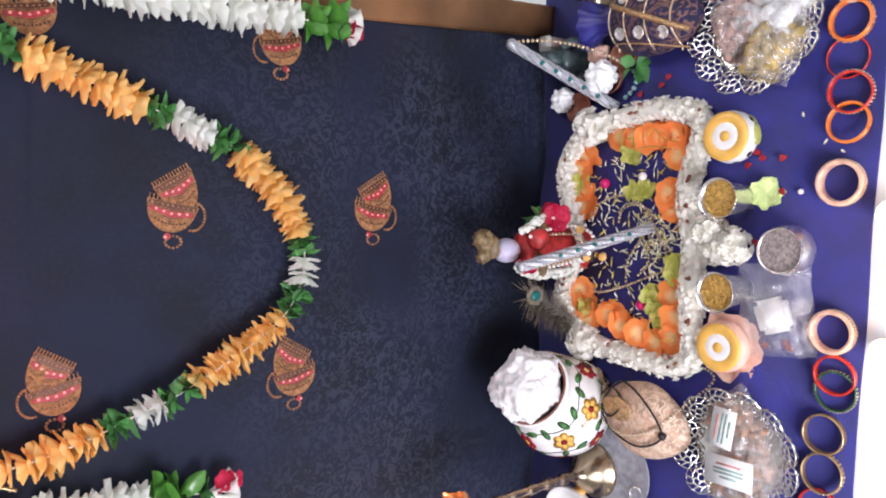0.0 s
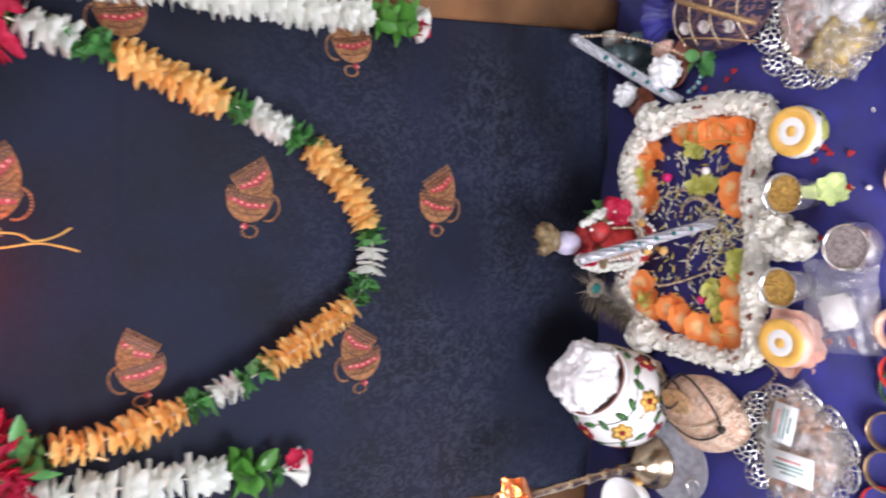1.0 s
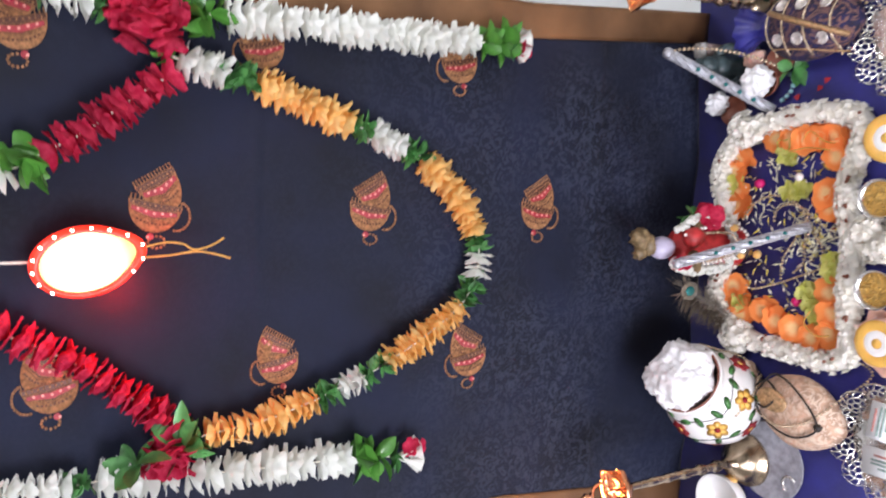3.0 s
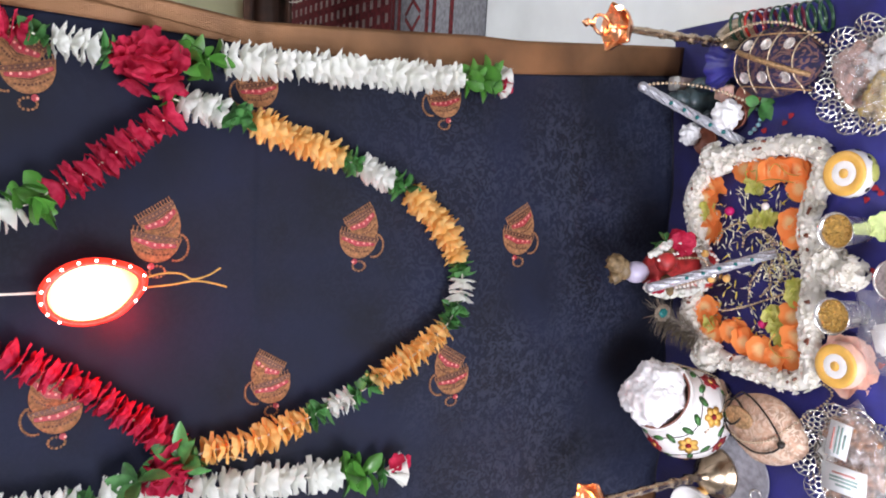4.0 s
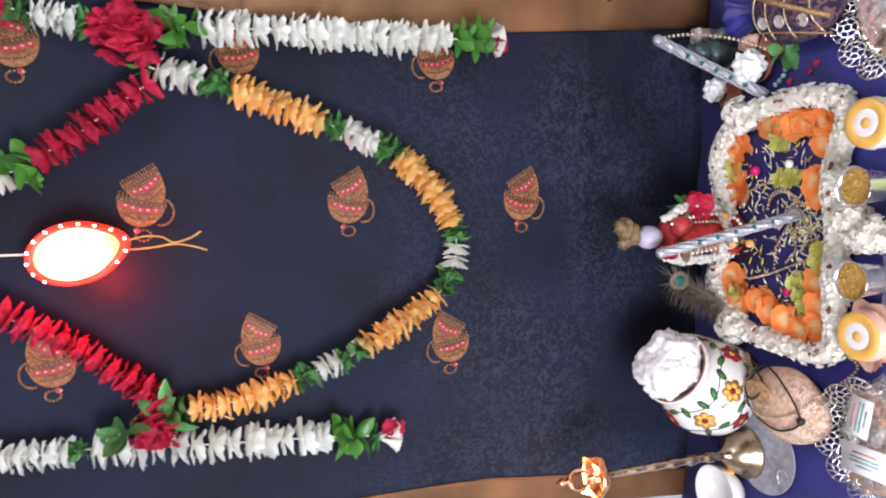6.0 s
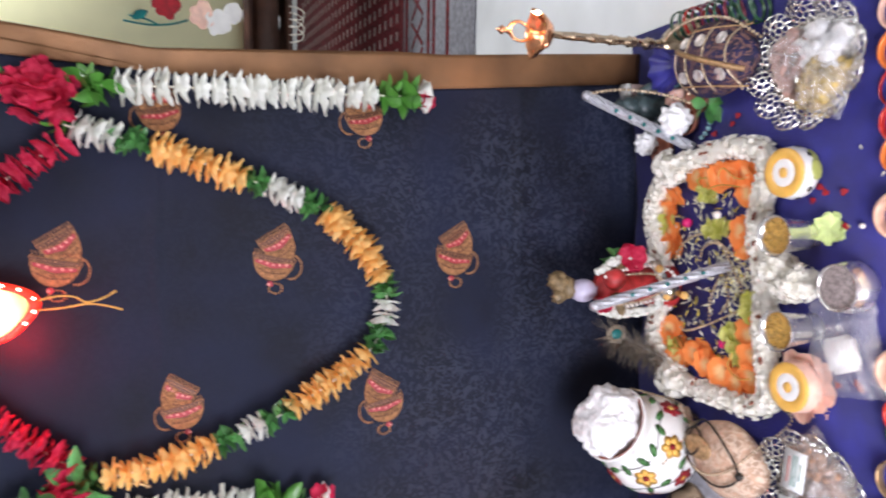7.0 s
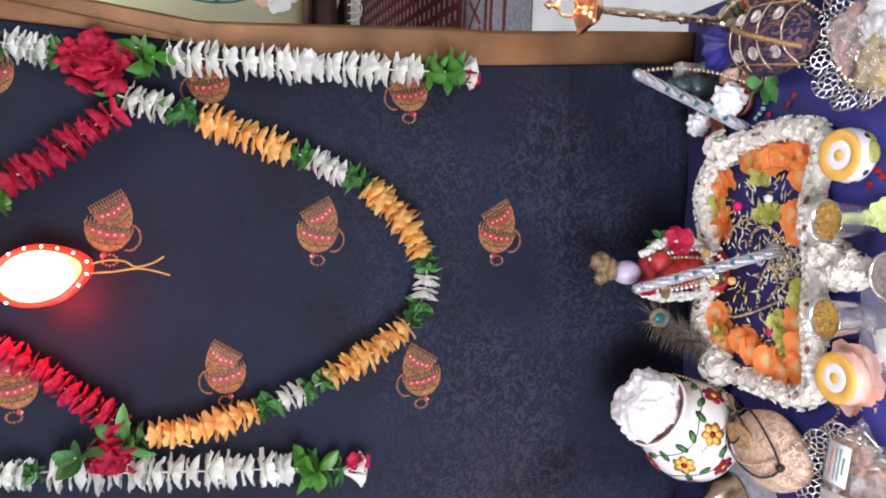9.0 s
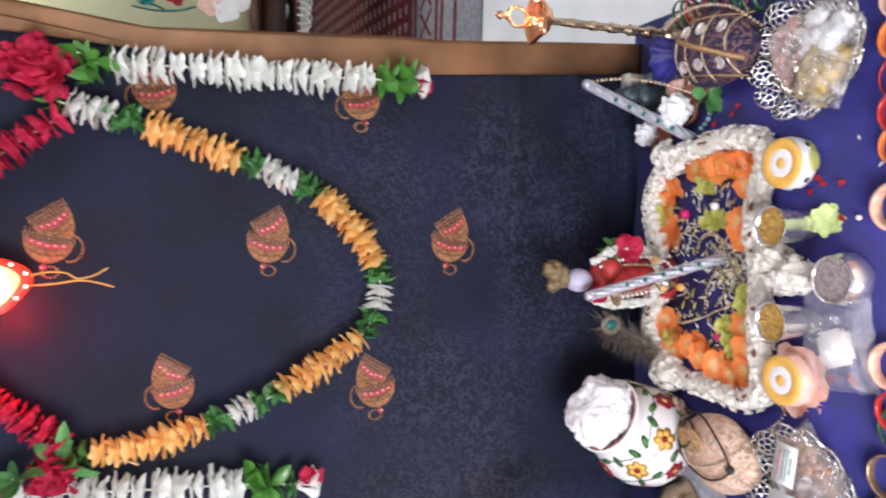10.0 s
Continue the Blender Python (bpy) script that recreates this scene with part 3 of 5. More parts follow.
MOTIF = make_motif()
for cx_, cz_, size_, way_ in ((0.077, 0.863, 0.96, 1), (0.075, 0.484, 0.99, 1), (0.083, 1.242, 0.98, 1), (-0.224, 0.65, 0.96, -1), (-0.197, 1.042, 0.9, -1), (-0.198, 1.405, 0.96, -1),
                              (0.362, 0.682, 0.92, -1), (0.356, 1.07, 0.9, -1), (0.356, 1.432, 0.96, -1)):
    at_ = pose(cx_, cloth_y(cx_, cz_) - 0.0015, cz_) @ Matrix.Diagonal((size_, 1, size_ * way_, 1))
    worn_ = []
    for me_ in MOTIF:
        fit_ = me_.copy()
        for v_ in fit_.vertices:
            v_.co.y += cloth_y(cx_ + v_.co.x * size_, cz_ + v_.co.z * size_ * way_) - cloth_y(cx_, cz_)
        worn_.append(fit_)
    mo_ = part("motif", worn_[0], None, drape, "woven gold and red earring motif", at_)
    for me_ in worn_[1:]:
        tagged(part(me_.name.split(".")[0], me_, None, mo_), kind="stuff")

# ---- the blue ribbed mat ----
bm_ = bmesh.new()
ribs_ = 150
rows_ = []
for i_ in range(ribs_ * 2 + 1):
    x_ = -0.72 + 1.3 * i_ / (ribs_ * 2)
    z_ = 0.006 if i_ % 2 else 0.0053
    edge_ = 0.003 * noise.noise(Vector((x_ * 6, 0, 0)))
    rows_.append([bm_.verts.new((x_, -0.703 + edge_, 0)), bm_.verts.new((x_, -0.703 + edge_, z_)), bm_.verts.new((x_, 0.03, z_)), bm_.verts.new((x_, 0.03, 0))])
for a_, b_ in zip(rows_, rows_[1:]):
    for k_ in range(3):
        bm_.faces.new((a_[k_], a_[k_ + 1], b_[k_ + 1], b_[k_]))
solid("floor_mat", bm_, MAT_BLUE, pose(0, 0, 0.0005), "royal blue ribbed cloth mat spread on the marble floor", "mat")
TOP = 0.0065

# ---- garlands ----
Y = -0.034
garland("flower_garland", "long looped garland of orange, white flowers and green leaves",
        [(x, Y, z) for x, z in ((0.325, 1.235), (0.315, 1.205), (0.302, 1.14), (0.288, 1.09), (0.264, 1.013), (0.231, 0.923), (0.218, 0.881), (0.19, 0.822), (0.173, 0.776), (0.129, 0.73), (0.086, 0.69), (0.039, 0.663),
                                (-0.009, 0.65), (-0.06, 0.66), (-0.107, 0.687), (-0.163, 0.764), (-0.208, 0.847), (-0.228, 0.89), (-0.244, 0.94), (-0.26, 0.982), (-0.286, 1.082), (-0.296, 1.175), (-0.304, 1.205))],
        [("pale_leaf", 0.8), ("white", 2.0), ("green", 3.0), ("orange", 5.0), ("green", 5.9), ("white", 7.0), ("green", 8.0), ("orange", 11.1), ("green", 11.9), ("white", 12.9), ("green", 14.0),
         ("orange", 16.0), ("green", 17.0), ("white", 18.0), ("green", 19.0), ("orange", 21.0), ("green", 22.0)], 3)
garland("flower_garland", "string of crimson flowers rising to a leaf knot, beside the lantern",
        [(x, Y, z) for x, z in ((-0.268, 1.228), (-0.218, 1.291), (-0.161, 1.36), (-0.121, 1.424), (-0.091, 1.485), (-0.06, 1.56))], [("red", 5.0)], 5)
garland("flower_garland", "string of crimson flowers ending in broad green leaves and white",
        [(x, Y, z) for x, z in ((0.291, 1.223), (0.247, 1.284), (0.199, 1.344), (0.167, 1.398), (0.149, 1.425), (0.13, 1.468), (0.105, 1.53))], [("red", 3.0), ("big_leaf", 4.5), ("white", 6.0)], 6)
garland("flower_garland", "hanging strand of white flowers and leaves beside the brown border",
        [(x, Y, z) for x, z in ((0.415, 1.56), (0.41, 1.458), (0.401, 1.415), (0.395, 1.388), (0.388, 1.335), (0.387, 1.31), (0.388, 1.21), (0.391, 1.142), (0.394, 1.02), (0.394, 0.841), (0.398, 0.668), (0.4, 0.61), (0.402, 0.585))],
        [("red", 1.5), ("green", 2.6), ("white", 4.0), ("green", 5.0), ("red", 6.0), ("big_leaf", 7.0), ("tall_white", 10.0), ("big_leaf", 11.2), ("green", 12.0)], 7)
garland("flower_garland", "hanging strand of white flowers ending in green leaves",
        [(x, Y, z) for x, z in ((-0.34, 1.52), (-0.347, 1.405), (-0.346, 1.329), (-0.355, 1.266), (-0.366, 1.141), (-0.381, 0.918), (-0.388, 0.86), (-0.393, 0.815))],
        [("white", 1.3), ("green", 1.7), ("tall_white", 5.0), ("big_leaf", 6.2), ("green", 7.0)], 8)


def trumpet(length, r, bm, m, n=10):
    """A small trumpet bloom."""
    prof = [(0.003, 0), (0.004, length * 0.5), (r * 0.5, length * 0.75), (r, length)]
    rings = []
    for rr, z in prof:
        rings.append([bm.verts.new(m @ Vector((rr * (0.75 if (k % 2 and rr == r) else 1) * math.cos(math.tau * k / n), rr * (0.75 if (k % 2 and rr == r) else 1) * math.sin(math.tau * k / n), z))) for k in range(n)])
    for a, b in zip(rings, rings[1:]):
        for k in range(n):
            bm.faces.new((a[k], a[(k + 1) % n], b[(k + 1) % n], b[k]))
    return bm


def tail_bloom(x, z, label):
    t = thing("tassel_bloom", (x, Y, z), label, "flower", "blooms at the strand ends")
    b = bmesh.new()
    for k in range(5):
        trumpet(0.052, 0.017, b, pose(0, 0, 0, 180 + 24 * math.sin(k * 2.1), 26 * math.cos(k * 2.1), 40 * k))
    part("white_petal", b, IVORY, t)
    part("red_petal", ruffle(0.02, 5, 9, 3, 0.02), CRIMSON, t, "crimson flower", pose(-0.012 if x > 0 else 0.016, -0.006, -0.035, 30, 20, 0))


tail_bloom(0.402, 0.602, "white trumpet bloom with a crimson flower at a strand's end")
tail_bloom(-0.395, 0.825, "white trumpet bloom with a crimson flower at a strand's end")
def rosette(x, y, z, size, count, label):
    """Small crimson blooms tied together in a knot."""
    t = thing("rosette", (x, y, z), label, "flower", "crimson knots")
    rnd = random.Random(int(1000 * z))
    for i in range(count):
        a = math.tau * i / (count - 1)
        off = (0, -0.012, 0) if i == count - 1 else (size * math.cos(a), rnd.uniform(-0.008, 0.01), size * 1.2 * math.sin(a))
        part("bloom", rnd.choice(FLOWERS["red"]), None, t, "", pose(*off, rnd.uniform(50, 120), rnd.uniform(-35, 35), rnd.uniform(0, 360)) @ Matrix.Scale(0.95, 4))


rosette(0.372, -0.05, 1.256, 0.03, 6, "large knot of crimson blooms at the garland crossing")
solid("leaf_spray", leaf_bunch(0.065, 7, 81, 0.5), LEAF, pose(-0.298, -0.055, 1.214, 60, 0, 10), "dark green leaf spray at the garland crossing", "leaves")
solid("leaf_spray", leaf_bunch(0.06, 6, 83, 0.5), LEAF, pose(-0.326, -0.055, 1.286, 70, 0, 60), "dark green leaf spray on the white strand", "leaves")
rosette(-0.317, -0.05, 1.238, 0.014, 4, "small knot of crimson blooms under the leaf spray")
solid("twig", tube(curve([(0, 0, 0), (0.004, -0.004, -0.025), (0.014, -0.002, -0.05)], 9), 0.0028, 6), BANGLE["gold"], pose(-0.307, -0.04, 1.15, 0, 0, 180), "curled dry brown stalk hanging from the garland", "twig")

# ---- the lit lantern ----
lan = thing("hanging_lantern", (0.003, -0.03, 1.352), "lit red drop-shaped lantern with rim bulbs on a cord", "lantern")


def drop(f, k=1.0):
    """Outline of the lantern: a drop with its point down and a little to the side."""
    a = math.tau * f
    r = 0.0625 * k * (1 + 0.2 * max(0, math.cos(a - math.radians(165))) ** 8)
    return Vector((r * math.sin(a) * 0.84 - 0.006 * math.cos(a), 0, r * math.cos(a) * 1.16))


bm_ = bmesh.new()
rows_ = []
for k_, y_ in ((0.0, 0.016), (0.7, 0.016), (1.0, 0.006), (1.04, -0.01), (1.0, -0.03), (0.86, -0.034), (0.84, -0.026)):
    rows_.append([bm_.verts.new(drop(i_ / 48, max(k_, 0.01)) + Vector((0, y_, 0))) for i_ in range(48)])
for a_, b_ in zip(rows_, rows_[1:]):
    for i_ in range(48):
        bm_.faces.new((a_[i_], a_[(i_ + 1) % 48], b_[(i_ + 1) % 48], b_[i_]))
part("shade", bm_, RED_GLASS, lan, "glowing red plastic shell")
bm_ = bmesh.new()
rows_ = [[bm_.verts.new(drop(i_ / 48, k_) + Vector((0, y_, 0))) for i_ in range(48)] for k_, y_ in ((0.835, -0.024), (0.6, -0.036), (0.3, -0.041), (0.02, -0.042))]
for a_, b_ in zip(rows_, rows_[1:]):
    for i_ in range(48):
        bm_.faces.new((a_[i_], a_[(i_ + 1) % 48], b_[(i_ + 1) % 48], b_[i_]))
part("diffuser", bm_, GLOW, lan, "glowing warm white diffuser")
led_ = done(ball(0.0028, sub=2), "bulb", LED)
for i_ in range(13):
    part("bulb", led_, None, lan, "", Matrix.Translation(drop(0.86 + i_ / 17, 0.97) + Vector((0, -0.03, 0))))
part("cord", tube(curve([(0, 0, 0.07), (0.001, 0, 0.3), (-0.002, 0.01, 0.7)], 16), 0.0022, 6), THREAD, lan, "white hanging cord")
part("thread_tail", tube(curve([(0.016, -0.02, -0.07), (0.026, -0.02, -0.11), (0.024, -0.02, -0.14), (0.014, -0.02, -0.158), (0.02, -0.02, -0.185), (0.032, -0.02, -0.205)], 30), 0.0018, 6), JUTE, lan, "golden thread tied in a knot")
part("thread_tail", tube(curve([(0.004, -0.02, -0.075), (0.006, -0.02, -0.12), (0.011, -0.02, -0.16), (0.006, -0.02, -0.19), (-0.002, -0.02, -0.215)], 30), 0.0018, 6), JUTE, lan, "golden thread tied in a knot")


# ---- flower border on the mat ----
RING = [(0.276, -0.248), (0.283, -0.343), (0.257, -0.409), (0.192, -0.4), (0.15, -0.388), (0.106, -0.385), (0.059, -0.397), (-0.01, -0.403), (-0.065, -0.4), (-0.127, -0.407), (-0.191, -0.412), (-0.217, -0.362), (-0.213, -0.283),
        (-0.207, -0.195), (-0.175, -0.115), (-0.127, -0.085), (-0.08, -0.09), (-0.017, -0.11), (0.071, -0.1), (0.134, -0.079), (0.194, -0.089), (0.238, -0.125), (0.262, -0.17)]
fb_ = thing("flower_border", (0, 0, 0), "closed border of packed white jasmine buds laid on the mat", "flower garland")
ring_ = curve([(x, y, TOP + 0.0205) for x, y in RING], 160, True)
part("core", tube(ring_, 0.019, 12, True), JASMINE, fb_)
rr_ = random.Random(21)


def blossoms(places, r, seed):
    """Many small ruffled blossoms, each given as a place and the way it faces, in one mesh."""
    kinds = [done(ruffle(r, 7, seed + k, 2, r * 0.5, 0.26, 0.1, 0.3), "blossom", JASMINE) for k in range(3)]
    bm = bmesh.new()
    for i, (p, d) in enumerate(places):
        n = len(bm.verts)
        bm.from_mesh(kinds[i % 3])
        bm.verts.ensure_lookup_table()
        m = Matrix.Translation(p) @ Vector(d).to_track_quat("Z", "Y").to_matrix().to_4x4() @ pose(0, 0, 0, 0, 0, 47 * i) @ Matrix.Scale(0.8 + 0.4 * ((i * 37) % 11) / 10, 4)
        for v in bm.verts[n:]:
            v.co = m @ v.co
    me = bpy.data.meshes.new("blossoms")
    bm.to_mesh(me)
    bm.free()
    me.materials.append(JASMINE)
    return me


spots_ = []
for i_ in range(950):
    k_ = rr_.randrange(160)
    p_, q_ = ring_[k_], ring_[(k_ + 1) % 160]
    t_ = (q_ - p_).normalized()
    a_ = rr_.uniform(-0.3, math.pi + 0.3)
    d_ = (Vector((0, 0, 1)).cross(t_) * math.cos(a_) + Vector((0, 0, 1)) * math.sin(a_)).normalized()
    spots_.append((p_ + (q_ - p_) * rr_.random() + d_ * 0.0195, d_ + t_ * rr_.uniform(-0.5, 0.5)))
tagged(part("jasmine", blossoms(spots_, 0.0076, 700), None, fb_), kind="stuff")
fleck_ = done(ball(0.0045, sub=1, squash=(1.4, 0.8, 0.7)), "dark_calyx", CLAY)
for i_ in range(34):
    p_ = ring_[(i_ * 37) % 160]
    a_ = rr_.uniform(0.4, 2.7)
    part("dark_calyx", fleck_, None, fb_, "", Matrix.Translation(p_ + Vector((0.027 * math.cos(a_), 0.012 * math.cos(a_ * 2), 0.024 * math.sin(a_) + 0.005))) @ pose(0, 0, 0, 0, 30, rr_.uniform(0, 360)))


def jasmine_wad(x, y, r, seed):
    """A tight ball of blossoms."""
    rnd = random.Random(seed)
    t = thing("flower_wad", (x, y, TOP + r * 0.78), "tight white jasmine ball beside the flower border", "flower", "jasmine balls")
    part("core", ball(r * 0.8, None, (0, 0, 0), 3, 0.2), JASMINE, t)
    ways = [Vector((rnd.gauss(0, 1), rnd.gauss(0, 1), rnd.gauss(0.3, 0.9))).normalized() for i in range(46)]
    tagged(part("jasmine", blossoms([(d * r * 0.86, d) for d in ways], r * 0.36, 720 + 5 * seed), None, t), kind="stuff")


for x_, y_, r_, s_ in ((0.258, -0.15, 0.037, 1), (-0.205, -0.152, 0.035, 2), (0.03, -0.48, 0.032, 3), (0.05, -0.435, 0.032, 4), (0.02, -0.445, 0.026, 5)):
    jasmine_wad(x_, y_, r_, s_)

# orange petals along the inside, lime petals, buds
petal_ = [done(ruffle(0.033, 6, 300 + k_, 3, 0.016, 0.1), "orange_bloom", MARIGOLD, True) for k_ in range(4)]
for x_, y_ in ((0.234, -0.215), (0.233, -0.25), (0.232, -0.282), (0.234, -0.313), (0.232, -0.345), (0.192, -0.121), (0.166, -0.107), (0.118, -0.112), (0.088, -0.122), (0.196, -0.352), (0.122, -0.335), (0.092, -0.347),
               (-0.096, -0.124), (-0.13, -0.138), (-0.16, -0.147), (-0.137, -0.205), (-0.156, -0.24), (-0.166, -0.28), (-0.176, -0.325), (-0.158, -0.362), (-0.118, -0.368), (-0.078, -0.358)):
    solid("orange_bloom", rr_.choice(petal_), None, pose(x_, y_, TOP + 0.012, rr_.uniform(-14, 14), rr_.uniform(-14, 14), rr_.uniform(0, 360)), "orange marigold head laid inside the flower border", "flower", "orange blooms", smooth=False)
lime_ = [done(ruffle(0.024, 4, 400 + k_, 3, 0.014, 0.3), "lime_petal", LIME, False) for k_ in range(3)]
for x_, y_ in ((0.214, -0.238), (0.196, -0.24), (0.128, -0.277), (0.122, -0.254), (-0.014, -0.358), (-0.036, -0.36), (-0.083, -0.308), (-0.104, -0.322), (-0.128, -0.332), (0.138, -0.112), (-0.128, -0.144)):
    solid("lime_petal", rr_.choice(lime_), None, pose(x_, y_, TOP + 0.016, rr_.uniform(-20, 20), rr_.uniform(-20, 20), rr_.uniform(0, 360)), "yellow-green petal cluster inside the flower border", "petal", "lime petals", smooth=False)
for k_, pts_ in enumerate((((-0.118, -0.33), (-0.145, -0.318), (-0.165, -0.345), (-0.16, -0.375)), ((0.23, -0.29), (0.245, -0.305), (0.225, -0.335), (0.22, -0.36)), ((0.205, -0.26), (0.212, -0.3), (0.206, -0.35)))):
    solid("gold_thread", tube(curve([(x, y, TOP + 0.034) for x, y in pts_], 24), 0.0016, 5), JUTE, pose(0, 0, 0), "fine gold thread lying over the orange blooms", "thread", "gold threads")
solid("lime_petal", ruffle(0.03, 6, 444, 2, 0.008, 0.2), PALE_LIME, pose(0.126, -0.53, TOP + 0.008, 5, 0, 30), "pale green ruffled petal lying on the mat", "petal", smooth=False)


def buds(name, count, seed, material):
    rnd = random.Random(seed)
    vs, fs = [], []
    for i in range(count):
        x, y = rnd.uniform(-0.15, 0.2), rnd.uniform(-0.345, -0.12)
        if rnd.random() < 0.35:
            x, y = rnd.gauss(0.03, 0.04), rnd.gauss(-0.31, 0.03)
        a, ln, r = rnd.uniform(0, 6.28), rnd.uniform(0.006, 0.014), rnd.uniform(0.0014, 0.0024)
        d, s, c = Vector((math.cos(a), math.sin(a), rnd.uniform(-0.1, 0.4))), Vector((-math.sin(a), math.cos(a), 0)), Vector((x, y, TOP + 0.003 + rnd.random() * 0.005))
        k = len(vs)
        vs += [c - d * ln, c + s * r, c + Vector((0, 0, r * 1.4)), c - s * r, c - Vector((0, 0, r)), c + d * ln]
        fs += [(k, k + 1 + j, k + 1 + (j + 1) % 4) for j in range(4)] + [(k + 5, k + 1 + (j + 1) % 4, k + 1 + j) for j in range(4)]
    me = bpy.data.meshes.new(name)
    me.from_pydata([tuple(v) for v in vs], [], fs)
    me.materials.append(material)
    return me


solid("scattered_buds", buds("scattered_buds", 340, 5, BUD), None, pose(0, 0, 0), "pale slender buds scattered over the mat", "buds", kind="stuff")
solid("scattered_buds", buds("scattered_buds", 110, 6, BUD_YELLOW), None, pose(0, 0, 0), "yellow slender buds scattered over the mat", "buds", kind="stuff")
for x_, y_ in ((0.138, -0.174), (-0.107, -0.282)):
    solid("magenta_bead", ball(0.011, sub=2, lump=0.1), MAGENTA, pose(x_, y_, TOP + 0.011), "small magenta felt bead on the mat", "bead", "magenta beads")
solid("white_bead", ball(0.009, sub=2), WHITE_PEARL, pose(0.153, -0.28, TOP + 0.026), "white pearl bead on the lime petals", "bead")
solid("white_bead", ball(0.005, sub=2), WHITE_PEARL, pose(0.131, -0.588, TOP + 0.005), "small white bead lying on the mat", "bead")
rp_ = [done(ruffle(0.0075, 3, 500 + k_, 1, 0.004, 0.3), "red_petal_scrap", RED_PETAL, False) for k_ in range(3)]
for x_, y_ in ((0.131, -0.555), (0.189, -0.515), (0.199, -0.505), (0.176, -0.489), (0.189, -0.552), (0.319, -0.247), (0.289, -0.302), (0.334, -0.297), (0.349, -0.312), (0.324, -0.222), (-0.139, -0.587), (-0.131, -0.579), (-0.141, -0.542), (0.279, -0.257), (0.249, -0.142), (-0.211, -0.167), (0.039, -0.512), (0.044, -0.497), (0.049, -0.347)):
    solid("red_petal_scrap", rr_.choice(rp_), None, pose(x_, y_, TOP + 0.004, rr_.uniform(-15, 15), 0, rr_.uniform(0, 360)), "small dark red petal fallen on the mat", "petal", "red scraps", smooth=False)
for x_, y_, a_ in ((0.256, -0.584, 20), (0.21, -0.62, -30), (0.196, -0.655, 60)):
    solid("pale_petal_scrap", blade(0.01, 0.004, bend=0.1), BUD, pose(x_, y_, TOP + 0.003, 0, 0, a_), "small pale petal scrap on the mat", "petal", "pale scraps")


# ---- cups, painted pots, bowl, packet ----
def cup(x, y, label):
    t = thing("steel_tumbler", (x, y, TOP), label, "tumbler", "steel tumblers")
    part("body", lathe([(0, 0), (0.0225, 0), (0.025, 0.002), (0.027, 0.03), (0.0276, 0.035), (0.027, 0.037), (0.0315, 0.077), (0.0355, 0.088), (0.0365, 0.09), (0.0355, 0.0905), (0.031, 0.078), (0.0295, 0.07)], 40), STEEL, t)
    b = lathe([(0.0315, 0.0785), (0.02, 0.081), (0, 0.0825)], 28)
    rnd = random.Random(int(x * 1000))
    for i in range(60):
        a, r = rnd.uniform(0, 6.28), 0.029 * math.sqrt(rnd.random())
        ball(0.0032, b, (r * math.cos(a), r * math.sin(a), 0.0815), 1, squash=(1, 1.3, 0.7))
    part("grain", b, GRAIN, t, "golden grain filling the tumbler")


cup(0.115, -0.484, "steel tumbler filled with golden grain, standing on the mat")
cup(-0.049, -0.489, "steel tumbler filled with golden grain, beside the clear packet")


def painted_pot(x, y, base, label, tilt=(0, 0, 0)):
    t = thing("painted_pot", (x, y, TOP), label, "pot", "small painted pots", tilt)
    part("body", lathe([(0, 0), (0.03, 0), (0.036, 0.003), (0.046, 0.018), (0.0475, 0.028), (0.045, 0.04), (0.0425, 0.046)], 40), base, t)
    part("top_band", lathe([(0.0425, 0.046), (0.044, 0.0475), (0.0435, 0.0495), (0.038, 0.051), (0.027, 0.0512), (0.0245, 0.0495)], 40), BLOOM, t, "amber painted ring")
    part("inner_band", lathe([(0.0248, 0.0495), (0.022, 0.0505), (0.012, 0.0515), (0.0095, 0.0505)], 32), WHITE_PAINT, t, "white ring")
    part("centre", lathe([(0.0098, 0.0505), (0.006, 0.053), (0, 0.0535)], 20), BLOOM, t, "amber centre knob")
    return t


pp_ = painted_pot(0.225, -0.468, WHITE_PAINT, "small white pot with amber rings, black dots and a green leaf")
dot_ = done(ball(0.0062, sub=2, squash=(1, 0.35, 0.8)), "black_dot", DOT)
for a_ in (-130, -50, -15, 60, 150, -165):
    part("black_dot", dot_, None, pp_, "", pose(0, 0, 0.028, 0, 0, a_ + 90) @ pose(0, -0.0468, 0, 0, 0, 0))
part("leaf_patch", ball(0.018, sub=2, squash=(1.1, 0.3, 0.75)), OLIVE, pp_, "olive painted leaf", pose(0, 0, 0.022, 0, 0, 5) @ pose(0, -0.0445, 0))
part("leaf_patch", ball(0.014, sub=2, squash=(1.1, 0.3, 0.75)), OLIVE, pp_, "olive painted leaf", pose(0, 0, 0.02, 0, 0, 38) @ pose(0, -0.0445, 0))
pp_ = painted_pot(-0.153, -0.479, PINK, "small pink wax pot with amber rings on wavy petals")
part("petal_skirt", ruffle(0.062, 7, 91, 3, 0.014, 0.14), PINK, pp_, "wavy pink petals", pose(0, 0, 0.013))

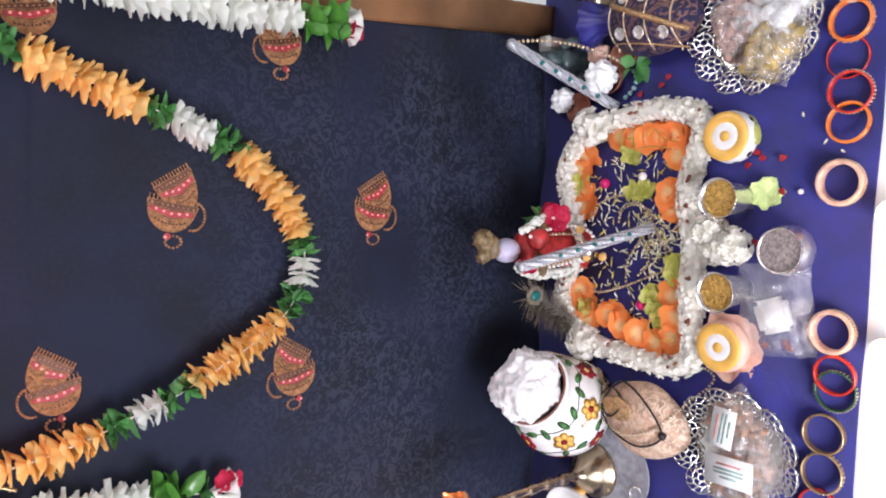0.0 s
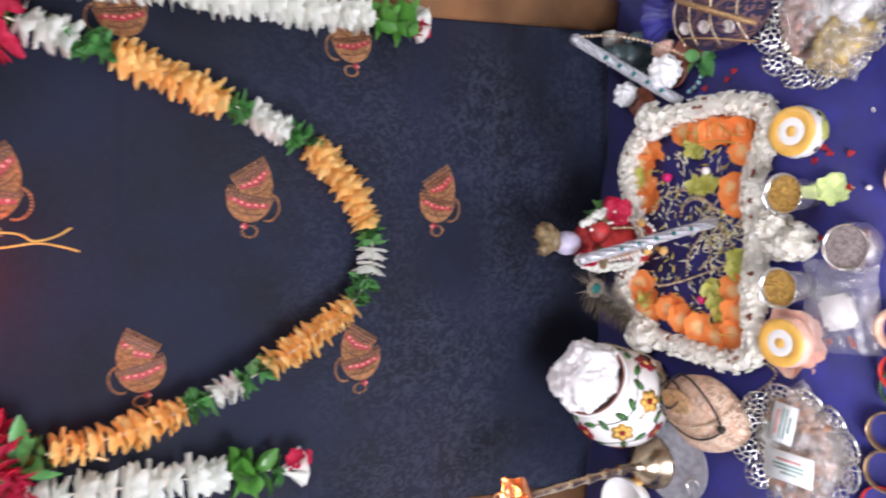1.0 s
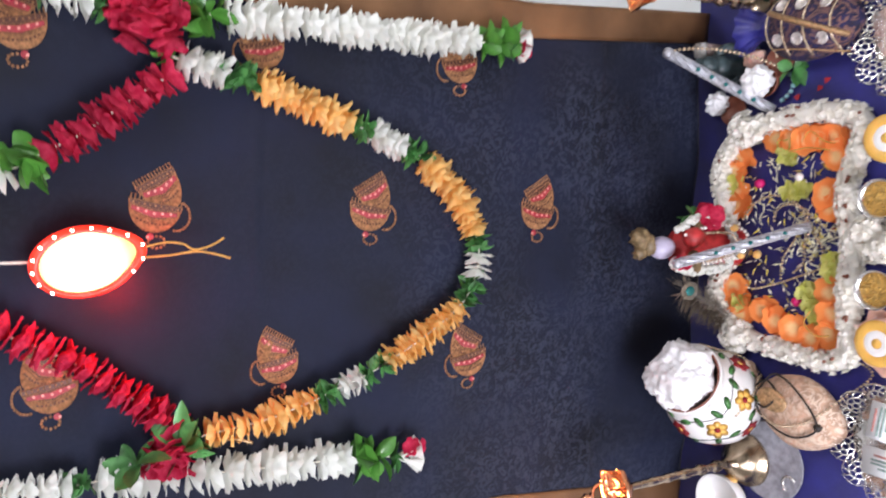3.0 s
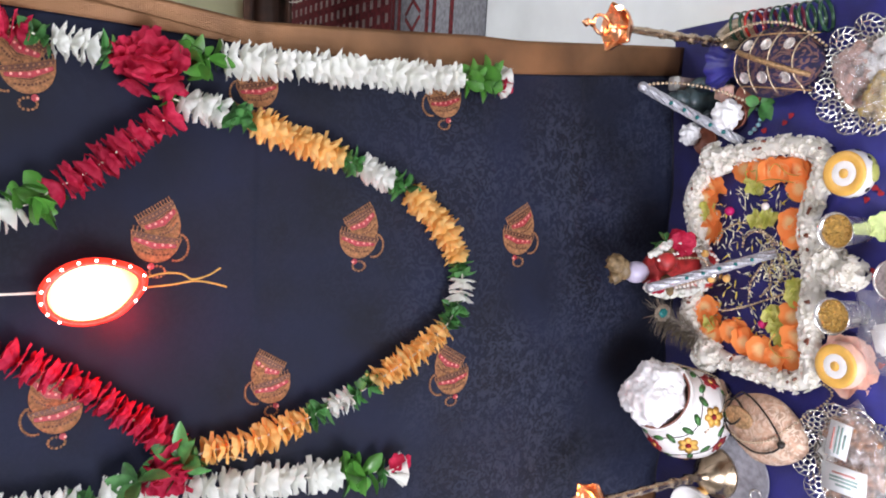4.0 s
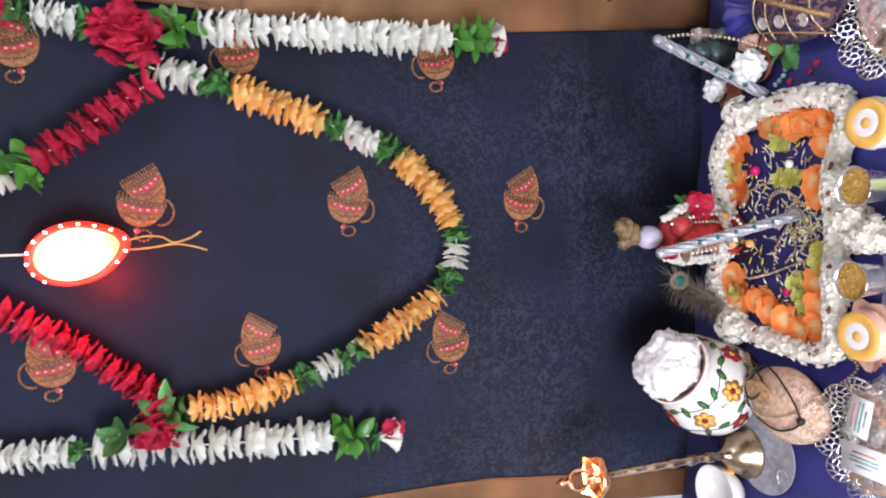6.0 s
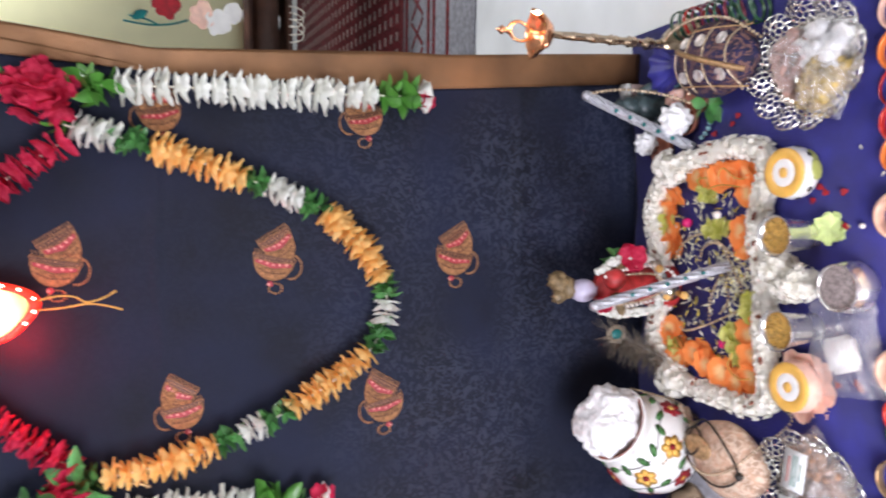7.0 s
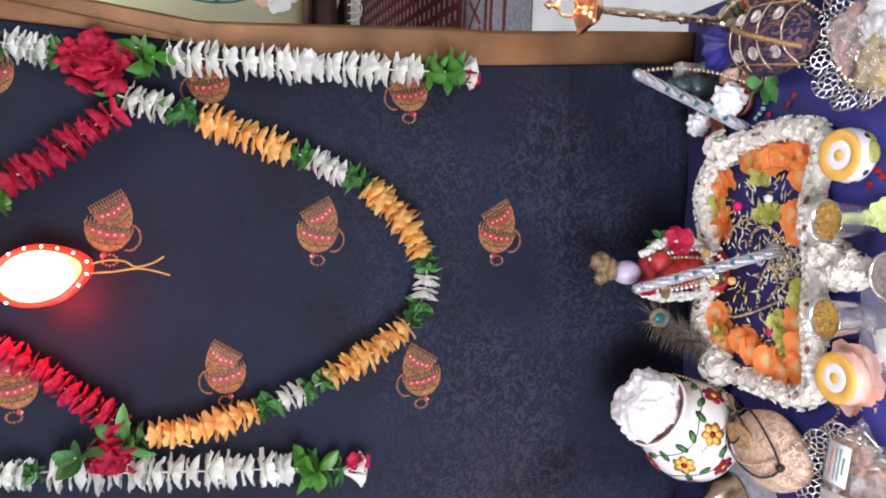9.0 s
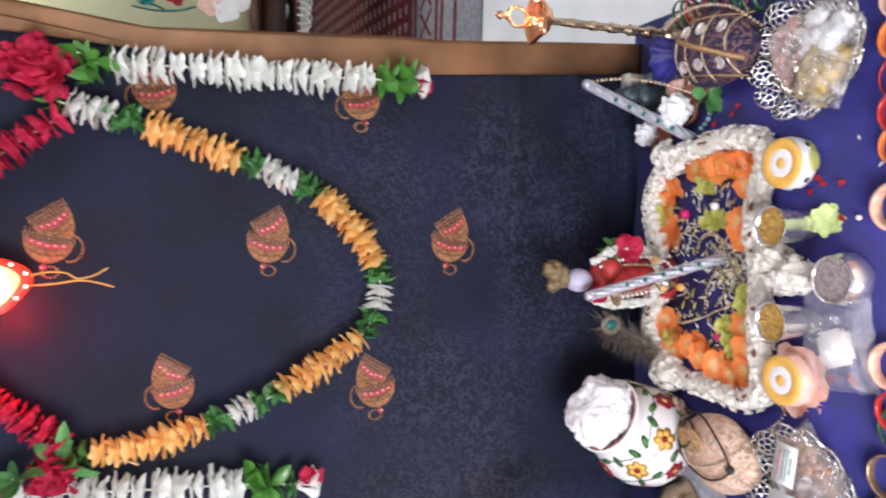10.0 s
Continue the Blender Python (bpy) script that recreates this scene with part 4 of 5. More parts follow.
bw_ = thing("steel_bowl", (0.031, -0.584, TOP), "shiny steel bowl heaped with grey crystal sugar", "bowl")
part("body", lathe([(0, 0), (0.036, 0), (0.042, 0.004), (0.0495, 0.018), (0.051, 0.03), (0.0485, 0.045), (0.0435, 0.055), (0.0425, 0.059), (0.0455, 0.064), (0.0445, 0.065), (0.0405, 0.06), (0.0415, 0.052)], 48), STEEL, bw_)
bw_.scale = (0.86, 0.86, 0.92)
part("sugar", lathe([(0.0415, 0.054), (0.033, 0.057), (0.018, 0.059), (0, 0.06)], 36, wob=0.02), GREY_POWDER, bw_, "grey coarse sugar")

pk_ = thing("clear_packet", (-0.075, -0.56, TOP), "clear plastic packet holding a white block, lying on the mat", "packet", rot=(0, 0, 8))


def film_sheet(w, d, h, seed, nx=18, ny=18):
    """A crumpled film bag: pillow with sharp folds."""
    bm = bmesh.new()
    top, low = {}, {}
    for i in range(nx + 1):
        for j in range(ny + 1):
            u, v = i / nx * 2 - 1, j / ny * 2 - 1
            k = (1 - u * u) ** 0.5 * (1 - v * v) ** 0.5 if abs(u) < 1 and abs(v) < 1 else 0
            nz = abs(noise.noise(Vector((u * 3 + seed, v * 3, seed)))) * 0.5 + abs(noise.noise(Vector((u * 7, v * 7 + seed, 2)))) * 0.25
            x = u * w / 2 * (1 + 0.05 * noise.noise(Vector((v * 3, seed, 1))))
            y = v * d / 2 * (1 + 0.05 * noise.noise(Vector((u * 3, seed, 5))))
            top[i, j] = bm.verts.new((x, y, 0.002 + h * (k * 0.8 + 0.15 + (nz - 0.25) * 0.8 * (0.4 + k))))
    for i in range(nx):
        for j in range(ny):
            bm.faces.new((top[i, j], top[i + 1, j], top[i + 1, j + 1], top[i, j + 1]))
    return bm


part("white_block", block(0.06, 0.055, 0.03, 0.008, m=pose(-0.01, 0, 0.017, 0, 0, 12)), COTTON, pk_, "white camphor-like block")
part("print_mark", block(0.03, 0.006, 0.001, 0, m=pose(0, 0.004, 0.0312, 0, 0, 100)), PRINT, pk_, "faint grey print")
part("film", film_sheet(0.165, 0.13, 0.046, 3.0, 13, 13), FILM, pk_, "crumpled clear film", None, False)


# ---- bangles ----
def bangle(x, y, r, w, h, colour, label, tilt=(0, 0, 0), studs=0, z=None):
    t = thing("bangle", (x, y, TOP + (0.001 if z is None else z)), label, "bangle", "bangles on the mat", tilt)
    part("ring", lathe([(r - w, 0), (r - w * 0.2, 0), (r, h * 0.2), (r, h * 0.8), (r - w * 0.2, h), (r - w * 0.8, h), (r - w, h * 0.8), (r - w, 0)], 48), BANGLE[colour], t)
    if studs:
        b = bmesh.new()
        for i in range(studs):
            a = math.tau * i / studs
            for zz in (0.25, 0.75):
                ball(0.0017, b, (r * math.cos(a), r * math.sin(a), h * zz), 1)
        part("stud_band", b, PEARL, t, "rows of tiny pearly studs")


for x_, y_, r_, w_, h_, c_, l_, s_, tl_, z_ in (
        (0.406, -0.65, 0.035, 0.006, 0.012, "orange", "orange bangle with gold flecks", 24, (0, 0, 0), 0),
        (0.348, -0.648, 0.0345, 0.003, 0.005, "red", "thin dark red glass bangle", 0, (0, 0, 0), 0),
        (0.292, -0.659, 0.0345, 0.0045, 0.014, "red", "red bangle overlapping its neighbour", 36, (6, -5, 0), 0.004),
        (0.243, -0.659, 0.0345, 0.005, 0.01, "orange", "orange bangle overlapping its neighbour", 0, (0, 8, 0), 0.005),
        (0.147, -0.654, 0.038, 0.008, 0.02, "cream", "thick cream bangle with studded rim", 48, (0, 0, 0), 0),
        (-0.098, -0.658, 0.037, 0.008, 0.02, "cream", "thick cream bangle with studded rim", 48, (0, 0, 0), 0),
        (-0.168, -0.667, 0.0345, 0.0045, 0.01, "red", "red bangle lying across a dark one", 0, (0, -7, 0), 0.005),
        (-0.196, -0.668, 0.0345, 0.004, 0.009, "green", "dark green glass bangle with a gold edge", 36, (0, 0, 0), 0),
        (-0.271, -0.656, 0.0345, 0.0035, 0.015, "gold", "gold and green lacquer bangle", 0, (0, 0, 0), 0),
        (-0.338, -0.658, 0.0345, 0.0035, 0.012, "gold", "gold and green lacquer bangle", 30, (0, 5, 0), 0.002),
        (0.468, -0.65, 0.035, 0.005, 0.011, "cream", "pale pink bangle", 0, (0, 0, 0), 0),
        (-0.4, -0.655, 0.0345, 0.004, 0.01, "red", "red bangle at the mat's edge", 0, (0, 0, 0), 0)):
    bangle(x_, y_, r_, w_, h_, c_, l_ + ", lying on the mat", tl_, s_, z_)
for i_, c_ in enumerate(("green", "green", "red", "plum", "plum", "green", "green", "plum", "green", "green", "green")):
    bangle(0.548 - 0.001 * i_, -0.185 - 0.021 * i_, 0.034, 0.0035, 0.007, c_, "glass bangle standing upright in a row on the mat", (96 + 6 * math.sin(i_ * 2.0), 0, 8), 0, 0.034)


# ---- tea lights ----
def tea_light(x, y):
    t = thing("tea_light", (x, y, 0.0), "lit tea light on the marble floor at the mat's edge", "candle", "tea lights")
    part("dish", lathe([(0, 0), (0.014, 0), (0.015, 0.003), (0.012, 0.014), (0.02, 0.024), (0.0215, 0.034), (0.0205, 0.034), (0.0185, 0.028)], 28), WHITE_PAINT, t, "small white dish")
    part("wax", lathe([(0.0188, 0.029), (0.01, 0.0285), (0, 0.029)], 24), WAX, t)
    part("flame", lathe([(0, 0.03), (0.006, 0.037), (0.0075, 0.045), (0.0045, 0.058), (0, 0.07)], 14), FLAME, t, "small bright flame")


tea_light(0.1, -0.737)
tea_light(-0.113, -0.743)


# ---- filigree plates ----
def make_lobe():
    """A round openwork lobe: rings of holes in one cast piece."""
    b = bmesh.new()
    dome = lambda r, a: b.verts.new((r * math.cos(a), r * math.sin(a), 0.006 * (1 - (r / 0.03) ** 2)))
    inner = [dome(0.0075, math.tau * i / 6) for i in range(6)]
    mid = [dome(0.0175, math.tau * i / 12) for i in range(12)]
    outer = [dome(0.03, math.tau * (i + 0.5) / 12) for i in range(12)]
    b.faces.new(inner)
    for i in range(6):
        b.faces.new((inner[i], mid[2 * i], mid[2 * i + 1], mid[(2 * i + 2) % 12], inner[(i + 1) % 6]))
    for i in range(12):
        b.faces.new((mid[i], outer[i - 1], outer[i], mid[(i + 1) % 12]) if i % 2 else (mid[i], outer[i - 1], outer[i], mid[(i + 1) % 12]))
    bmesh.ops.recalc_face_normals(b, faces=b.faces[:])
    faces = b.faces[:]
    bmesh.ops.inset_individual(b, faces=faces, thickness=0.0015, depth=0.0)
    bmesh.ops.inset_individual(b, faces=faces, thickness=0.0005, depth=-0.0012)
    bmesh.ops.delete(b, geom=faces, context="FACES")
    bmesh.ops.solidify(b, geom=b.faces[:], thickness=0.003)
    return done(b, "lobe", SILVER)


LOBE = make_lobe()


def plate(x, y, rx, ry, label, rot):
    t = thing("filigree_plate", (x, y, TOP), label, "plate", "filigree plates", (0, 0, rot))
    b = lathe([(0, 0.003), (0.55, 0.003), (0.72, 0.008), (0.86, 0.022), (0.84, 0.0245), (0.7, 0.0115), (0.5, 0.006), (0, 0.0055)], 56)
    for v in b.verts:
        v.co.x *= rx
        v.co.y *= ry
    part("dish", b, SILVER, t)
    for i in range(12):
        a = math.tau * i / 12
        part("lobe", LOBE, None, t, "openwork silver lobe", pose(rx * 0.97 * math.cos(a), ry * 0.97 * math.sin(a), 0.033, 0, 0, math.degrees(a) + 90) @ pose(0, 0, 0, -32, 0, 0))
    return t


plate(0.41, -0.501, 0.092, 0.1, "oval silver openwork plate with scalloped lobes on the mat", 8)
plate(-0.34, -0.515, 0.092, 0.1, "oval silver openwork plate with scalloped lobes holding packets", -10)


def nut_heap(w, d, h, count, seed, r=0.009):
    rnd = random.Random(seed)
    b = bmesh.new()
    for i in range(count):
        u, v = rnd.uniform(-1, 1), rnd.uniform(-1, 1)
        k = max(0, 1 - u * u) ** 0.5 * max(0, 1 - v * v) ** 0.5
        s = len(b.verts)
        ball(r * rnd.uniform(0.8, 1.2), b, (0, 0, 0), 1, squash=(1.5, 0.9, 0.7))
        b.verts.ensure_lookup_table()
        m = pose(u * w / 2, v * d / 2, 0.006 + h * k * rnd.uniform(0.3, 1), rnd.uniform(-40, 40), rnd.uniform(-40, 40), rnd.uniform(0, 360))
        for q in b.verts[s:]:
            q.co = m @ q.co
    return b


def bag(x, y, z, w, d, h, contents, label, rot, seed, count=70, r=0.009):
    t = thing("plastic_bag", (x, y, z), label, "bag", "bags of dry fruit", (0, 0, rot))
    tagged(part("dry_fruit", nut_heap(w * 0.85, d * 0.85, h * 0.6, count, seed, r), contents, t), kind="stuff")
    part("film", film_sheet(w, d, h, seed, 12, 12), FILM, t, "crumpled clear film", None, False)
    return t


Z2 = TOP + 0.012
bag(0.424, -0.462, Z2, 0.1, 0.09, 0.05, CASHEW, "clear bag of pale pink dry fruit on the silver plate", 20, 4.1)
bag(0.368, -0.533, Z2, 0.1, 0.09, 0.055, RAISIN, "clear bag of golden dried fruit on the silver plate", -20, 5.2, 40, 0.013)
bag(0.438, -0.54, Z2, 0.1, 0.085, 0.05, COTTON, "clear bag of round white sweets on the silver plate", 50, 6.3, 14, 0.018)
for x_, y_, w_, d_, rot_, sd_ in ((-0.295, -0.51, 0.12, 0.11, 40, 7.4), (-0.372, -0.525, 0.16, 0.13, -8, 8.5)):
    b_ = bag(x_, y_, Z2 + (0.0 if sd_ < 8 else 0.004), w_, d_, 0.045, ALMOND, "clear bag of brown almonds with a white printed label", rot_, sd_, 90)
    lb_ = part("label", block(0.088 if sd_ > 8 else 0.07, 0.054 if sd_ > 8 else 0.044, 0.0012, 0, m=pose(0.005, 0.002, 0.05, 2, 4, -45 if sd_ < 8 else -82)), PAPER, b_, "white paper label")
    for k_, (dx_, ln_, mt_) in enumerate(((0.012, 0.045, PRINT_RED), (0.003, 0.055, PRINT), (-0.004, 0.055, PRINT), (-0.012, 0.03, PRINT))):
        part("print_bar", block(ln_, 0.004, 0.0008, 0, m=pose(0.005, 0.002, 0.0508, 2, 4, -45 if sd_ < 8 else -82) @ pose(0, dx_, 0)), mt_, lb_)


# ---- drawstring pouches ----
def pouch_body(w, ln, h, seed):
    """A stuffed pouch lying down, its gathered neck at +y."""
    b = bmesh.new()
    rows = []
    n, seg = 22, 40
    for i in range(n + 1):
        f = i / n
        if f < 0.72:
            k = math.sin(math.pi * (0.5 * f / 0.42 if f < 0.42 else 0.5 + 0.36 * (f - 0.42) / 0.3)) ** 0.62
        else:
            g = (f - 0.72) / 0.28
            k = 0.59 - 0.3 * math.sin(math.pi * min(1, g * 1.25)) ** 0.8 + 0.16 * g
        k = max(k, 0.02)
        row = []
        for s in range(seg):
            a = math.tau * s / seg
            gather = 1 + (0.12 * max(0, f - 0.5) / 0.5) * math.sin(a * 11) + 0.03 * noise.noise(Vector((math.cos(a) * 2, f * 4, math.sin(a) * 2 + seed)))
            row.append(b.verts.new((w * k * gather * math.cos(a), ln * (f - 0.5), h + h * k * gather * math.sin(a) * (1 if math.sin(a) > 0 else 0.98))))
        rows.append(row)
    for p, q in zip(rows, rows[1:]):
        for s in range(seg):
            b.faces.new((p[s], p[(s + 1) % seg], q[(s + 1) % seg], q[s]))
    b.faces.new(rows[0])
    return b


po_ = thing("drawstring_pouch", (0.458, -0.28, TOP), "navy velvet pouch with mirror work, gold lace and beaded handle", "pouch", "pouches", (0, 0, -5))
pb_ = part("body", pouch_body(0.074, 0.27, 0.05, 1.0), [NAVY, SATIN], po_)
for f_ in pb_.data.polygons:
    f_.material_index = 1 if f_.center.y > 0.055 else 0


def on_pouch(x, y, w, ln, h, lift=0.002):
    """A point on the upper side of the pouch."""
    f = y / ln + 0.5
    k = math.sin(math.pi * (0.5 * f / 0.42 if f < 0.42 else 0.5 + 0.36 * (f - 0.42) / 0.3)) ** 0.62 if f < 0.72 else 0.4
    c = max(-1, min(1, x / (w * k)))
    return Vector((x, y, h + h * k * math.sqrt(1 - c * c) + lift))


for x0_, x1_, r_ in ((-0.028, 0.022, 0.0055), (-0.058, -0.05, 0.0018), (0.055, 0.052, 0.0018)):
    part("lace_trim", tube([on_pouch(x0_ + (x1_ - x0_) * i_ / 14, -0.115 + 0.17 * i_ / 14, 0.074, 0.27, 0.05) for i_ in range(15)], r_, 6), GOLD_LACE, po_, "twisted gold lace")
for y_ in (-0.1, -0.052, -0.004, 0.045):
    part("lace_trim", tube([on_pouch(-0.064 + 0.128 * i_ / 14, y_ + 0.012 * math.sin(i_ * 0.22), 0.074, 0.27, 0.05) for i_ in range(15)], 0.0019, 6), PEARL, po_, "row of silver beads")
mir_ = done(lathe([(0.0115, 0), (0.0125, 0.002), (0.0105, 0.0032), (0.0095, 0.002), (0, 0.002)], 20), "mirror_disc", MIRROR)
for y_ in (-0.075, -0.028, 0.02):
    for x_ in (-0.034, 0.032):
        p_ = on_pouch(x_, y_, 0.074, 0.27, 0.05, 0.0)
        nrm_ = Vector((x_ / 0.074 ** 2, 0, (p_.z - 0.05) / 0.05 ** 2)).normalized()
        part("mirror_disc", mir_, None, po_, "round mirror in a beaded ring", Matrix.Translation(p_) @ nrm_.to_track_quat("Z", "Y").to_matrix().to_4x4())
hd_ = curve([(-0.02, 0.12, 0.03), (0.012, 0.132, 0.05), (0.048, 0.115, 0.07), (0.072, 0.045, 0.085), (0.078, -0.02, 0.085), (0.066, -0.08, 0.07), (0.03, -0.125, 0.04)], 64)
part("handle", strung(hd_, 0.0038), PEARL, po_, "beaded handle")

po_ = thing("drawstring_pouch", (-0.325, -0.308, TOP), "beige brocade pouch tied with dark cord, lying on the mat", "pouch", "pouches", (0, 0, -8))
part("body", pouch_body(0.075, 0.25, 0.042, 4.0), BEIGE, po_)
part("cord", tube(curve([(0.02, 0.06, 0.075), (0.062, 0.04, 0.06), (0.05, -0.03, 0.075), (0.0, -0.085, 0.078), (-0.04, -0.04, 0.083), (-0.03, 0.03, 0.083), (0.01, 0.075, 0.07), (0.045, 0.05, 0.07), (0.03, 0.01, 0.085), (-0.005, 0.03, 0.09), (0.0, 0.085, 0.065)], 90), 0.0022, 6), BLACK, po_, "dark tie cord")
part("bead_string", strung([(-0.02, 0.07, 0.075), (-0.03, 0.0, 0.087), (0.0, -0.06, 0.083), (0.06, -0.1, 0.05), (0.12, -0.13, 0.012), (0.135, -0.09, 0.008), (0.13, -0.06, 0.008)], 0.0032), PEARL, po_, "string of golden beads")
part("knot", ball(0.008, sub=2, lump=0.3), BLACK, po_, "dark cord knot", pose(0.0, -0.085, 0.076))
part("window_patch", ball(0.03, sub=3, squash=(0.8, 1.2, 0.25)), GOLD_LACE, po_, "gold cloth patch", pose(0.015, 0.02, 0.083))

# ---- painted pitcher full of cotton ----
pt_ = thing("painted_pitcher", (-0.388, -0.136, TOP + 0.006), "white pitcher painted with red and yellow flowers, tilted, full of cotton", "pitcher", rot=(6, 30, 0))
part("body", lathe([(0, 0), (0.05, 0), (0.062, 0.006), (0.092, 0.045), (0.105, 0.09), (0.102, 0.128), (0.086, 0.166), (0.072, 0.184)], 56), WHITE_PAINT, pt_)
part("rim", lathe([(0.072, 0.184), (0.075, 0.19), (0.08, 0.208), (0.081, 0.212), (0.077, 0.214), (0.071, 0.2), (0.066, 0.186)], 56), WHITE_PAINT, pt_)
part("rim_band", lathe([(0.0775, 0.208), (0.076, 0.2145), (0.072, 0.213), (0.066, 0.198)], 56), CLAY, pt_, "brown rim")


def pot_surface(a, z, lift=0.0):
    prof = [(0.0, 0.05), (0.006, 0.062), (0.045, 0.092), (0.09, 0.105), (0.128, 0.102), (0.166, 0.086), (0.184, 0.072)]
    for (z0, r0), (z1, r1) in zip(prof, prof[1:]):
        if z0 <= z <= z1:
            r = r0 + (r1 - r0) * (z - z0) / (z1 - z0)
            s = (r1 - r0) / (z1 - z0)
            nrm = Vector((math.cos(a), math.sin(a), -s)).normalized()
            return Vector((r * math.cos(a), r * math.sin(a), z)) + nrm * lift, nrm


petal_red = done(ball(0.0135, sub=1, squash=(1.1, 0.8, 0.025)), "flower_petal", RED_PETAL)
petal_yel = done(ball(0.0135, sub=1, squash=(1.1, 0.8, 0.025)), "flower_petal", BLOOM)
eye_yel = done(ball(0.0075, sub=1, squash=(1, 1, 0.06)), "flower_eye", BLOOM)
eye_red = done(ball(0.0075, sub=1, squash=(1, 1, 0.06)), "flower_eye", RED_PETAL)
leafp_ = done(ball(0.01, sub=1, squash=(1.6, 0.8, 0.03)), "painted_leaf", LEAF)
for i_ in range(14):
    a_, z_ = math.radians(25.7 * i_ - 110), 0.07 + 0.068 * (i_ % 2)
    p_, n_ = pot_surface(a_, z_, 0.0005)
    m_ = Matrix.Translation(p_) @ n_.to_track_quat("Z", "Y").to_matrix().to_4x4()
    for k_ in range(6):
        part("flower_petal", petal_yel if i_ % 3 == 1 else petal_red, None, pt_, "", m_ @ pose(0, 0, 0, 0, 0, 60 * k_) @ pose(0.0115, 0, 0))
    part("flower_eye", eye_red if i_ % 3 == 1 else eye_yel, None, pt_, "", m_ @ pose(0, 0, 0.0015))
    for d_ in (-0.26, 0.26):
        p_, n_ = pot_surface(a_ + d_, z_ + 0.03, 0.0004)
        part("painted_leaf", leafp_, None, pt_, "", Matrix.Translation(p_) @ n_.to_track_quat("Z", "Y").to_matrix().to_4x4() @ pose(0, 0, 0, 0, 0, 50 * i_))
for z_, w_ in ((0.036, 0.006), (0.1, 0.012), (0.165, 0.005)):
    part("painted_line", tube([pot_surface(math.tau * i_ / 60, z_ + w_ * math.sin(4 * math.tau * i_ / 60), 0.0002)[0] for i_ in range(60)], 0.0011, 5, True), BLACK, pt_, "thin dark painted line")
part("bead_string", strung([(0.086, 0.02, 0.19), (0.096, 0.0, 0.15), (0.106, -0.03, 0.1), (0.09, -0.06, 0.06), (0.07, -0.085, 0.1), (0.03, -0.1, 0.12), (-0.03, -0.095, 0.14)], 0.0032), PEARL, pt_, "string of small beads")
bm_ = bmesh.new()
ball(1.0, bm_, (0, 0, 0), 5)
for v_ in bm_.verts:
    d_ = v_.co.copy()
    k_ = 0.94 + 0.2 * noise.noise(d_ * 1.6 + Vector((3, 1, 5))) + 0.13 * noise.noise(d_ * 3.7) + 0.1 * noise.noise(d_ * 8) + 0.07 * noise.noise(d_ * 17)
    v_.co = Vector((d_.x * 0.076, d_.y * 0.076, d_.z * 0.064)) * k_ + Vector((-0.002, 0.006, 0.226))
me_ = done(bm_, "cotton_wool", COTTON)
ct_ = solid("cotton_wool", me_, None, pt_.matrix_basis.copy(), "white cotton wool heaped in the pitcher's mouth", "cotton")


# ---- brass lamps ----
def brass_lamp(x, y, top, label, spin):
    t = thing("oil_lamp", (x, y, TOP), label, "lamp", "brass oil lamps", (0, 0, spin))
    k = top / 0.36
    part("base", lathe([(0, 0), (0.058, 0), (0.062, 0.004), (0.06, 0.01), (0.05, 0.016), (0.047, 0.03), (0.036, 0.045), (0.024, 0.055), (0.013, 0.066), (0.012, 0.075)], 44), BRASS, t, "bell-shaped brass foot")
    prof = [(0.012, 0.072)]
    for i in range(5):
        z = 0.085 + i * 0.045 * k
        prof += [(0.008, z), (0.0125 - 0.001 * i, z + 0.01), (0.009, z + 0.016), (0.0135 - 0.001 * i, z + 0.02), (0.008, z + 0.026)]
    prof += [(0.007, top - 0.03), (0.012, top - 0.022)]
    part("stem", lathe(prof, 24), BRASS, t, "turned brass stem")
    b = lathe([(0.01, top - 0.024), (0.024, top - 0.018), (0.038, top), (0.041, top + 0.012), (0.0395, top + 0.012), (0.036, top + 0.002), (0.02, top - 0.012), (0, top - 0.014)], 40)
    for v in b.verts:
        if v.co.z > top - 0.005:
            a = math.atan2(v.co.y, v.co.x)
            s = 1 + 0.28 * max(0, math.cos(2.5 * a)) ** 6
            v.co.x *= s
            v.co.y *= s
    part("oil_dish", b, COPPER, t, "copper oil dish with pointed lips")
    loop = [Vector((0.017 * math.sin(a) * (1 + 0.25 * math.sin(a / 2)), 0, top + 0.045 + 0.022 * -math.cos(a))) for a in (math.tau * i / 24 for i in range(24))]
    part("finial", tube(loop, 0.0035, 6, True), COPPER, t, "heart-shaped copper finial")
    part("finial_tip", lathe([(0, top + 0.062), (0.008, top + 0.07), (0.003, top + 0.076), (0.009, top + 0.084), (0, top + 0.098)], 12), COPPER, t)
    part("finial_stalk", lathe([(0.004, top - 0.016), (0.004, top + 0.026), (0, top + 0.027)], 10), COPPER, t)
    part("flame", lathe([(0, 0), (0.0035, 0.004), (0.0045, 0.009), (0.002, 0.016), (0, 0.021)], 10), FLAME, t, "small flame at the lip", pose(0.03, -0.025, top + 0.008))


